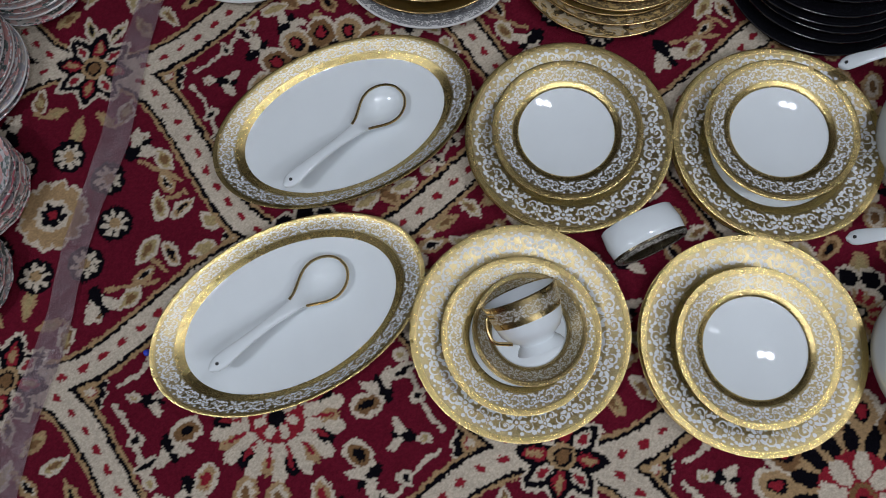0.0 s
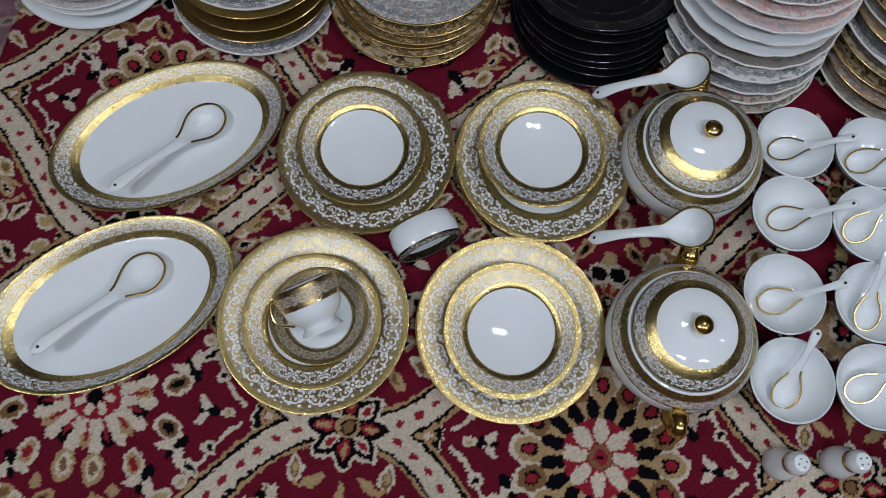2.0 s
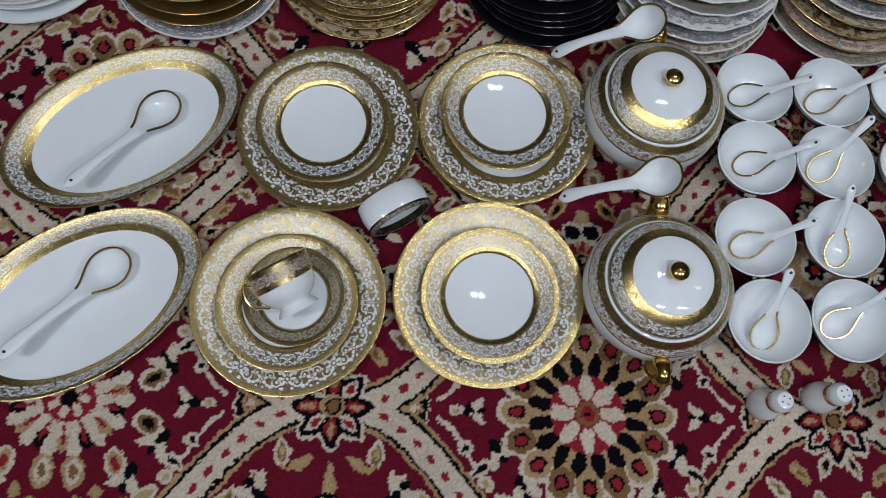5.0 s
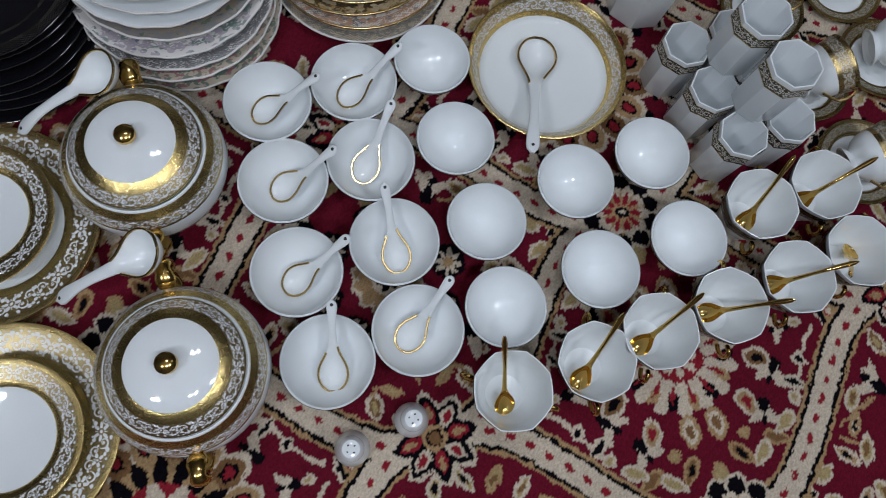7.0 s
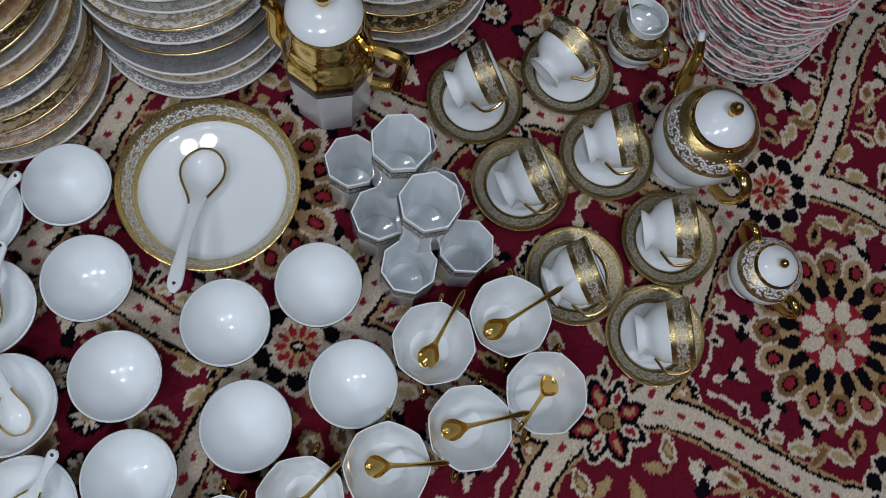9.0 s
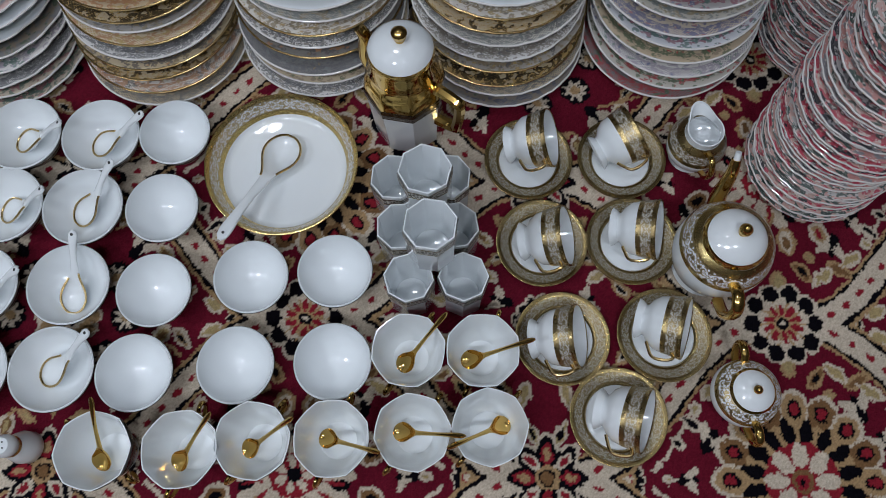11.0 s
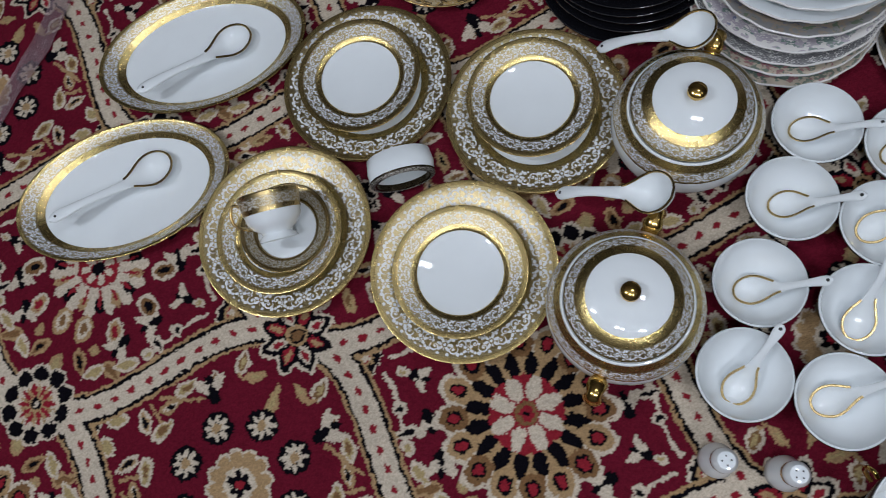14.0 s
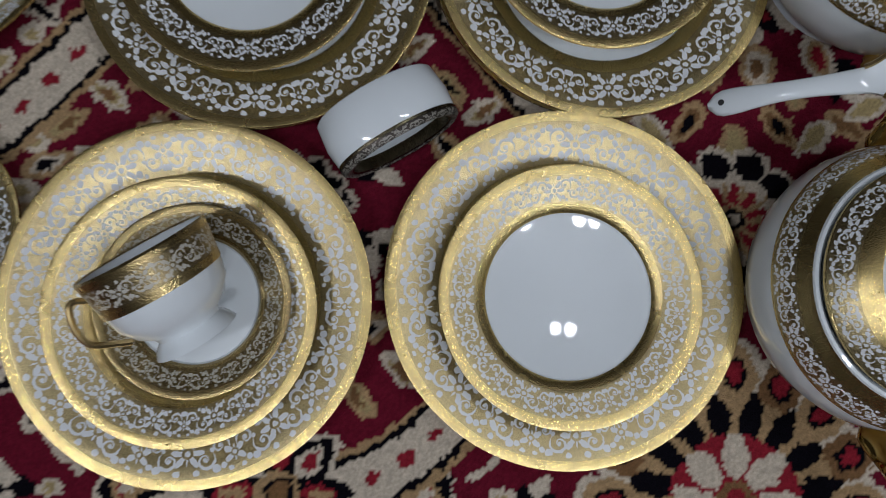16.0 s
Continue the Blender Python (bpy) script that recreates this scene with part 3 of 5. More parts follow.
def carpet():
    mesh = bpy.data.meshes.new("carpet")
    xs, ys = CX0 + np.arange(NX) * KNOT, CY0 + np.arange(NY) * KNOT
    px, py = np.meshgrid(xs, ys)
    pz = 0.0007 * rng.uniform(-1, 1, px.shape) + 0.0012 * ripple(px.shape, 40, 5) - 0.0012
    verts = np.stack([px, py, pz], -1).reshape(-1, 3)
    i, j = np.meshgrid(np.arange(NX - 1), np.arange(NY - 1))
    a = (j * NX + i).ravel()
    quads = np.stack([a, a + 1, a + NX + 1, a + NX], -1).astype(np.int32)
    mesh.vertices.add(len(verts))
    mesh.vertices.foreach_set("co", verts.astype(np.float32).ravel())
    mesh.loops.add(quads.size)
    mesh.loops.foreach_set("vertex_index", quads.ravel())
    mesh.polygons.add(len(quads))
    mesh.polygons.foreach_set("loop_start", np.arange(0, quads.size, 4, dtype=np.int32))
    mesh.update(calc_edges=True)
    knots = dyes.ravel()
    tone = 1 + 0.16 * rng.uniform(-1, 1, knots.size)
    rgba = np.ones((knots.size, 4), np.float32)
    rgba[:, :3] = DYES[knots] * tone[:, None]
    dye = mesh.attributes.new("dye", "FLOAT_COLOR", "POINT")
    dye.data.foreach_set("color", rgba.ravel())
    mesh.materials.append(carpet_material())
    return tagged(new("carpet", mesh), "red woven carpet with cream bands, medallions and flowers", "carpet", kind="structure")


carpet()
tagged(part("carpet_border", slab(X0 + 0.3, Y0 + 0.3, -0.012, X1 - 0.3, Y1 - 0.3, -0.006), plain_material("red_pile", (0.19, 0.012, 0.024), 0.95, 200)),
       "plain red outer part of the carpet", "carpet", kind="structure")


# ---- plates ----
def flat_plate(name, R, well, height, label, category, group="", band=(0.3, 0.9), squash=1.0, n=80, rim_mat=None, under=WHITE):
    """A gilded plate: porcelain body with its foot ring, and the gilded rim laid on it."""
    ob = thing(name, label, category, group)
    foot = well * 0.86
    lip = height * 0.30
    body = [(0.0, lip), (well * 0.97, lip), (well, lip + 0.0012), (well * 1.04, lip + 0.004), (well + (R - well) * 0.3, lip + (height - lip) * 0.42),
            (R * 0.985, height - 0.001), (R, height - 0.0012), (R * 0.995, height - 0.0035), (well + (R - well) * 0.3, lip + (height - lip) * 0.42 - 0.004),
            (foot + 0.004, 0.004), (foot + 0.002, 0.0), (foot - 0.003, 0.0), (foot - 0.004, 0.003), (0.0, 0.003)]
    part("body", lathe(body, n, squash=squash), under, ob)
    up = 0.0005
    rim = [(well, lip + 0.0012 + up), (well * 1.04, lip + 0.004 + up), (well + (R - well) * 0.3, lip + (height - lip) * 0.42 + up), (well + (R - well) * 0.65, lip + (height - lip) * 0.72 + up),
           (R * 0.985, height - 0.001 + up), (R + up, height - 0.0012 + up), (R + up, height - 0.003)]
    part("gilded_rim", lathe(rim, n, squash=squash), rim_mat, ob, "gold rim with white scrollwork")
    return ob


DINNER_RIM = filigree_material("dinner_rim_gilding", 0.013, 0.0435)
SALAD_RIM = filigree_material("salad_rim_gilding", 0.009, 0.0285)
# saucer gold is darkened: the dim reflection is put into its colour
SAUCER_RIM = filigree_material("saucer_rim_dimmed_gilding", 0.006, 0.0200, 0.24, (0.32, 0.24, 0.115), (0.44, 0.41, 0.33), (0.46, 0.34, 0.15))
OVAL_RIM = filigree_material("platter_rim_gilding", 0.013, 0.036)
DISH_RIM = filigree_material("dish_rim_gilding", 0.010, 0.029)
CUP_BAND = filigree_material("cup_band_gilding", 0.006, 0.022, 0.28, (0.44, 0.34, 0.18), (0.52, 0.49, 0.42), (0.56, 0.42, 0.19))
LID_BAND = filigree_material("lid_band_gilding", 0.014, 0.0305)
BODY_BAND = filigree_material("tureen_band_gilding", 0.002, 0.0185)
DARK_BAND = filigree_material("dark_band_gilding", 0.002, 0.012, ground=(0.06, 0.05, 0.042), scroll=(0.26, 0.24, 0.21), outer=(0.22, 0.18, 0.11))

dinner = flat_plate("dinner_plate", 0.1325, 0.084, 0.024, "white porcelain dinner plate with a wide gold scrollwork rim", "plate", "gilded dinner plates", rim_mat=DINNER_RIM)
salad = flat_plate("salad_plate", 0.0945, 0.061, 0.018, "white salad plate with a gold scrollwork rim, on a dinner plate", "plate", "gilded salad plates", rim_mat=SALAD_RIM)
DINNERS = [(-0.383, 0.403), (-0.1175, 0.424), (-0.419, 0.141), (-0.143, 0.161)]
SALADS = [(-0.386, 0.398, 0.040), (-0.122, 0.428, 0.042), (-0.4165, 0.133, 0.030), (-0.1415, 0.153, 0.032)]
dinner.matrix_world = pose(*DINNERS[0], 0)
for k, (x, y) in enumerate(DINNERS):
    if k:
        copy_thing(dinner, pose(x, y, 0, 0, 0, 50 * k))
    copy_thing(dinner, pose(x + 0.002, y - 0.001, 0.0085, 0, 0, 31 + 70 * k))
salad.matrix_world = pose(SALADS[0][0], SALADS[0][1], SALADS[0][2])
for k, (x, y, z) in enumerate(SALADS[1:]):
    copy_thing(salad, pose(x, y, z, 0, 0, 77 * k))
spacer = thing("rice_bowl", "plain white porcelain bowl under a salad plate", "bowl", "bowls under salad plates")
part("body", lathe([(0.0, 0.005), (0.04, 0.006), (0.056, 0.022), (0.058, 0.022), (0.044, 0.003), (0.034, 0.0), (0.0, 0.001)], 48), WHITE, spacer)
spacer.matrix_world = pose(-0.386, 0.398, 0.0205)
copy_thing(spacer, pose(-0.122, 0.428, 0.0205))

platter = flat_plate("oval_platter", 0.180, 0.141, 0.026, "large oval white porcelain platter with a gold scrollwork rim", "platter", "oval platters", squash=0.617, n=112, rim_mat=OVAL_RIM)
platter.matrix_world = pose(-0.6785, 0.392, 0, 0, 0, 31)
copy_thing(platter, pose(-0.7035, 0.128, 0, 0, 0, 34))

saucer = flat_plate("saucer", 0.0675, 0.0445, 0.016, "white porcelain saucer with a gold scrollwork rim, holding a cup", "saucer", "cups and saucers", rim_mat=SAUCER_RIM, n=64)
SAUCERS = [(1.032, 0.472), (1.176, 0.475), (1.049, 0.336), (1.183, 0.340), (1.075, 0.192), (1.221, 0.199), (1.149, 0.083)]
saucer.matrix_world = pose(*SAUCERS[0], 0)
for k, (x, y) in enumerate(SAUCERS[1:]):
    copy_thing(saucer, pose(x, y, 0, 0, 0, 60 * k))
copy_thing(saucer, pose(-0.4070, 0.140, 0.036, 0, 0, 12))

round_dish = thing("round_serving_dish", "round white porcelain serving dish with a narrow gold scrollwork rim", "dish")
part("body", lathe([(0.0, 0.008), (0.085, 0.008), (0.094, 0.012), (0.104, 0.03), (0.1145, 0.0425), (0.1155, 0.042), (0.1155, 0.040), (0.1, 0.022), (0.088, 0.004), (0.082, 0.0), (0.078, 0.0), (0.077, 0.004), (0, 0.004)], 88), WHITE, round_dish)
part("gilded_rim", lathe([(0.0945, 0.0135), (0.1, 0.0236), (0.104, 0.0306), (0.109, 0.037), (0.1145, 0.0431), (0.1160, 0.0425), (0.1160, 0.0400)], 88), DISH_RIM, round_dish, "gold rim with white scrollwork")
round_dish.matrix_world = pose(0.656, 0.450, 0)


# ---- cups ----
def arc_handle(y0, z0, y1, z1, out, r, steps=7):
    """A loop in the xz-plane between (y0, z0) and (y1, z1), bulging by out."""
    mid = ((y0 + y1) / 2 + out, (z0 + z1) / 2)
    pts = [(y0, 0, z0), (y0 + out * 0.55, 0, z0 + 0.004), (mid[0], 0, mid[1] + 0.25 * (z0 - z1)), (mid[0] - 0.002, 0, mid[1] - 0.15 * (z0 - z1)), (y1 + out * 0.4, 0, z1 + 0.004), (y1, 0, z1)]
    return tube(smooth_line(pts, steps), r, 8)


tea_cup = thing("tea_cup", "white tea cup with a gold band, lying in a saucer", "cup", "cups and saucers")
CUP = 1.10
grow = lambda rows: [(r * CUP, z * CUP) for r, z in rows]
part("body", lathe(grow([(0.0, 0.0125), (0.018, 0.0135), (0.0265, 0.0195), (0.0335, 0.034), (0.0372, 0.058), (0.0388, 0.0605), (0.0398, 0.060), (0.0368, 0.038), (0.0345, 0.026), (0.0285, 0.0170), (0.0205, 0.0115), (0.0195, 0.0085), (0.0235, 0.0045), (0.0258, 0.0), (0.0225, 0.0), (0.0175, 0.006), (0.0, 0.007)]), 56), WHITE, tea_cup)
part("gilded_band", lathe(grow([(0.0368, 0.0360), (0.0376, 0.043), (0.0388, 0.051), (0.0404, 0.0600), (0.0395, 0.0614), (0.0380, 0.0605)]), 56), CUP_BAND, tea_cup, "gold band with white scrollwork")
part("handle", arc_handle(0.0405, 0.055, 0.034, 0.020, 0.019, 0.0022), TRIM_GOLD, tea_cup, "thin gold loop handle")
# base and mouth of each cup as it lies, and how far its mouth is raised
CUPS = [((1.000, 0.485), (1.056, 0.485), -23), ((1.132, 0.472), (1.187, 0.498), -18), ((1.018, 0.330), (1.084, 0.332), -23), ((1.151, 0.354), (1.212, 0.342), -21),
        ((1.030, 0.187), (1.092, 0.187), -23), ((1.179, 0.218), (1.237, 0.200), -20), ((1.117, 0.092), (1.170, 0.076), -22)]


def lying(base, mouth, z, dip, handle):
    way = Vector((mouth[0] - base[0], mouth[1] - base[1], 0)).normalized()
    turn = math.degrees(math.atan2(way.y, way.x))
    return pose(base[0], base[1], z, 0, 0, turn) @ pose(0, 0, 0, 0, 90 + dip, 0) @ pose(0, 0, 0, 0, 0, handle)


tea_cup.matrix_world = lying(*CUPS[0][:2], 0.036, CUPS[0][2], 255)
for base, mouth, dip in CUPS[1:]:
    copy_thing(tea_cup, lying(base, mouth, 0.036, dip, 255))
copy_thing(tea_cup, lying((-0.394, 0.116), (-0.424, 0.165), 0.079, -19, 115))


# ---- tureens ----
def tureen():
    ob = thing("soup_tureen", "lidded white porcelain soup tureen with gold bands and gold handles", "tureen", "soup tureens")
    part("body", lathe([(0.0, 0.006), (0.058, 0.006), (0.060, 0.0), (0.069, 0.0), (0.072, 0.004), (0.070, 0.013), (0.082, 0.026), (0.0965, 0.046), (0.1005, 0.064), (0.0995, 0.081), (0.0955, 0.0935), (0.0895, 0.1025), (0.0835, 0.1072), (0.0815, 0.1110), (0.0795, 0.1116),
                        (0.077, 0.109), (0.083, 0.096), (0.090, 0.070), (0.08, 0.03), (0.0, 0.012)], 88), WHITE, ob)
    part("gilded_band", lathe([(0.0984, 0.0868), (0.0962, 0.0940), (0.0930, 0.0986), (0.0900, 0.1030), (0.0842, 0.1078), (0.0826, 0.1100)], 88), BODY_BAND, ob, "gold shoulder band with white scrollwork")
    lid = part("lid", lathe([(0.0, 0.1425), (0.020, 0.1418), (0.040, 0.1385), (0.054, 0.1335), (0.066, 0.1260), (0.0735, 0.1195), (0.0775, 0.1160), (0.0775, 0.1133), (0.072, 0.1125), (0.06, 0.120), (0.0, 0.136)], 88), WHITE, ob)
    part("lid_band", lathe([(0.0525, 0.1347), (0.0545, 0.1340), (0.0605, 0.1304), (0.0665, 0.1266), (0.0740, 0.1201), (0.0782, 0.1163), (0.0782, 0.1140)], 88), LID_BAND, lid, "gold lid band with white scrollwork")
    part("knob", lathe([(0.0, 0.1630), (0.0075, 0.1622), (0.0120, 0.1580), (0.0125, 0.1535), (0.009, 0.1485), (0.0055, 0.1460), (0.0070, 0.1415), (0.0, 0.1415)], 32), BRIGHT_GOLD, lid, "round gold knob")
    for sign in (1, -1):
        pts = [(0, sign * 0.097, 0.080), (0, sign * 0.108, 0.090), (0, sign * 0.122, 0.096), (0, sign * 0.128, 0.086), (0, sign * 0.122, 0.066), (0, sign * 0.108, 0.052), (0, sign * 0.098, 0.046)]
        part("handle", tube(smooth_line(pts, 5), 0.0068, 12, lambda t: 0.85 + 0.4 * math.sin(t * math.pi * 3) ** 2, 1.5), BRIGHT_GOLD, ob, "gold ear handle")
    return ob


tur = tureen()
tur.matrix_world = pose(0.094, 0.438, 0, 0, 0, -4)
copy_thing(tur, pose(0.083, 0.166, 0, 0, 0, -3))


# ---- bowls ----
def soup_bowl(name, R, h, foot, label, group):
    ob = thing(name, label, "bowl", group)
    turns = [math.radians(a) for a in (0, 12, 24, 36, 47, 57, 66, 74)]
    inside = [(R * 1.02 * math.sin(a), 0.008 + (h - 0.008) * 1.37 * (1 - math.cos(a))) for a in turns]
    part("body", lathe(inside + [(R * 0.990, h - 0.0008), (R, h), (R + 0.0012, h - 0.0012),
                        (R * 0.93, h * 0.70), (R * 0.76, h * 0.38), (foot * 1.25, 0.006), (foot, 0.005), (foot, 0.0), (foot - 0.003, 0.0), (foot - 0.004, 0.004), (0, 0.004)], 64), WHITE, ob)
    part("outer_band", lathe([(R * 0.80, h * 0.44), (R * 0.935, h * 0.695), (R * 0.985, h * 0.89), (R + 0.0018, h - 0.0025)], 64), DARK_BAND, ob, "dark scrollwork band on the outside")
    return ob


big = soup_bowl("soup_bowl", 0.058, 0.052, 0.026, "round white porcelain soup bowl holding a spoon", "soup bowls")
BIGS = [(0.260, 0.490), (0.380, 0.489), (0.252, 0.375), (0.371, 0.373), (0.238, 0.251), (0.369, 0.255), (0.246, 0.130), (0.365, 0.135)]
big.matrix_world = pose(*BIGS[0], 0)
for x, y in BIGS[1:]:
    copy_thing(big, pose(x, y, 0))
small = soup_bowl("dessert_bowl", 0.0522, 0.056, 0.024, "empty round white porcelain dessert bowl", "dessert bowls")
SMALLS = [(0.494, 0.493), (0.490, 0.371), (0.494, 0.247), (0.630, 0.268), (0.749, 0.278), (0.482, 0.131), (0.620, 0.143), (0.753, 0.149)]
small.matrix_world = pose(*SMALLS[0], 0)
for x, y in SMALLS[1:]:
    copy_thing(small, pose(x, y, 0))

cup_bowl = thing("bouillon_cup", "eight-sided white porcelain cup with gold handles, holding a gold spoon", "cup", "eight-sided cups")
facet = lambda th, k: 0.97 * octagon(th, 8, 0.45 if 3 < k < 10 else 0.9)
part("body", lathe([(0.0, 0.010), (0.026, 0.011), (0.034, 0.022), (0.042, 0.046), (0.047, 0.068), (0.0510, 0.0800), (0.0525, 0.0800), (0.0522, 0.078), (0.0445, 0.046), (0.0365, 0.020), (0.030, 0.008), (0.030, 0.0), (0.026, 0.0), (0.025, 0.005), (0.0, 0.005)], 64, facet), WHITE, cup_bowl)
part("outer_band", lathe([(0.0452, 0.046), (0.0482, 0.057), (0.0510, 0.068), (0.0524, 0.073)], 64, lambda th, k: 0.97 * octagon(th, 8, 0.5)), DARK_BAND, cup_bowl, "dark scrollwork band on the outside")
for sign in (1, -1):
    pts = [(sign * 0.0505, 0, 0.058), (sign * 0.057, 0, 0.062), (sign * 0.0635, 0, 0.055), (sign * 0.061, 0, 0.040), (sign * 0.052, 0, 0.032), (sign * 0.0445, 0, 0.030)]
    part("handle", tube(smooth_line(pts, 5), 0.0031, 10), BRIGHT_GOLD, cup_bowl, "small gold handle")
WAVY = [(0.452, 0.027, -37), (0.565, 0.030, 75), (0.658, 0.042, 57), (0.761, 0.046, 70), (0.866, 0.055, 55), (0.967, 0.063, 49), (0.858, 0.162, 60), (0.958, 0.163, 67)]
cup_bowl.matrix_world = pose(WAVY[0][0], WAVY[0][1], 0, 0, 0, WAVY[0][2])
for x, y, a in WAVY[1:]:
    copy_thing(cup_bowl, pose(x, y, 0, 0, 0, a))

tumbler = thing("octagonal_tumbler", "eight-sided white porcelain tumbler with a dark scrollwork band", "tumbler", "eight-sided tumblers")
oct_full = lambda th, k: octagon(th, 8, 0.0)
oct_inside = lambda th, k: octagon(th, 8, 1.0 if k < 5 else 0.0)
part("body", lathe([(0.0, 0.011), (0.0180, 0.0115), (0.0215, 0.0130), (0.0235, 0.0125), (0.0255, 0.018), (0.0298, 0.034), (0.0315, 0.100), (0.0328, 0.105), (0.0346, 0.105), (0.0350, 0.102), (0.0340, 0.004), (0.032, 0.0), (0.0, 0.0)], 64, oct_inside), WHITE, tumbler)
part("gilded_band", lathe([(0.0356, 0.078), (0.0358, 0.088), (0.0360, 0.0985)], 64, oct_full), filigree_material("tumbler_band", 0.002, 0.0185, ground=(0.12, 0.10, 0.07), scroll=(0.66, 0.64, 0.58)), tumbler, "dark gold scrollwork band")
TUMBLERS = [(0.833, 0.402, 0), (0.907, 0.404, 0), (0.844, 0.329, 0), (0.918, 0.331, 0), (0.857, 0.256, 0), (0.931, 0.258, 0), (0.880, 0.369, 0.105), (0.888, 0.296, 0.105)]
tumbler.matrix_world = pose(*TUMBLERS[0], 0, 0, 18)
for k, (x, y, z) in enumerate(TUMBLERS[1:]):
    copy_thing(tumbler, pose(x, y, z, 0, 0, 18 + 7 * k))


# ---- pots ----
def coffee_pot():
    ob = thing("coffee_pot", "tall eight-sided white porcelain coffee pot with a gold neck", "coffee pot")
    part("body", lathe([(0.0, 0.006), (0.040, 0.006), (0.044, 0.0), (0.050, 0.0), (0.052, 0.006), (0.0535, 0.05), (0.0565, 0.105), (0.0575, 0.136), (0.0540, 0.150), (0.0480, 0.172), (0.0430, 0.200), (0.0440, 0.212), (0.040, 0.212), (0.04, 0.2), (0.05, 0.15), (0.045, 0.02), (0.0, 0.015)], 64,
                       lambda th, k: octagon(th, 8, 0.0 if k < 8 else 0.5)), WHITE, ob)
    part("gilded_neck", lathe([(0.0588, 0.136), (0.0570, 0.1500), (0.0530, 0.160), (0.0545, 0.163), (0.0505, 0.1720), (0.0490, 0.182), (0.0500, 0.185), (0.0455, 0.2000), (0.0462, 0.2130)], 64, lambda th, k: octagon(th, 8, 0.0 if k == 0 else 0.5)), BRIGHT_GOLD, ob, "polished gold neck")
    part("gilded_band", lathe([(0.0580, 0.114), (0.0588, 0.126), (0.0592, 0.1365)], 64, oct_full), DARK_BAND, ob, "dark scrollwork band")
    lid = part("lid", lathe([(0.0, 0.2385), (0.018, 0.2370), (0.034, 0.2300), (0.043, 0.2200), (0.0455, 0.2140), (0.0445, 0.2115), (0.03, 0.214), (0.0, 0.216)], 64), WHITE, ob, "domed white lid")
    part("lid_rim", lathe([(0.0436, 0.2197), (0.0460, 0.2143), (0.0452, 0.2112)], 64), BRIGHT_GOLD, lid, "gold line round the lid")
    part("knob", lathe([(0.0, 0.2600), (0.006, 0.2585), (0.0105, 0.2535), (0.0100, 0.2470), (0.006, 0.2420), (0.007, 0.2365), (0.0, 0.2365)], 28), BRIGHT_GOLD, lid, "round gold knob")
    handle = [(0.046, 0, 0.160), (0.064, 0, 0.164), (0.090, 0, 0.158), (0.0935, 0, 0.150), (0.092, 0, 0.122), (0.088, 0, 0.090), (0.084, 0, 0.082), (0.055, 0, 0.076)]
    part("handle", tube(smooth_line(handle, 6), 0.0082, 8, None, 1.1), BRIGHT_GOLD, ob, "gold angular handle")
    spout = [(-0.050, 0, 0.125), (-0.062, 0, 0.150), (-0.060, 0, 0.180), (-0.060, 0, 0.200), (-0.068, 0, 0.211)]
    part("spout", tube(smooth_line(spout, 6), 0.012, 12, lambda t: 1.15 - 0.5 * t), BRIGHT_GOLD, ob, "gold spout")
    return ob


coffee_pot().matrix_world = pose(0.845, 0.536, 0, 0, 0, -32)

POT_BAND = filigree_material("teapot_band_gilding", 0.006, 0.027)


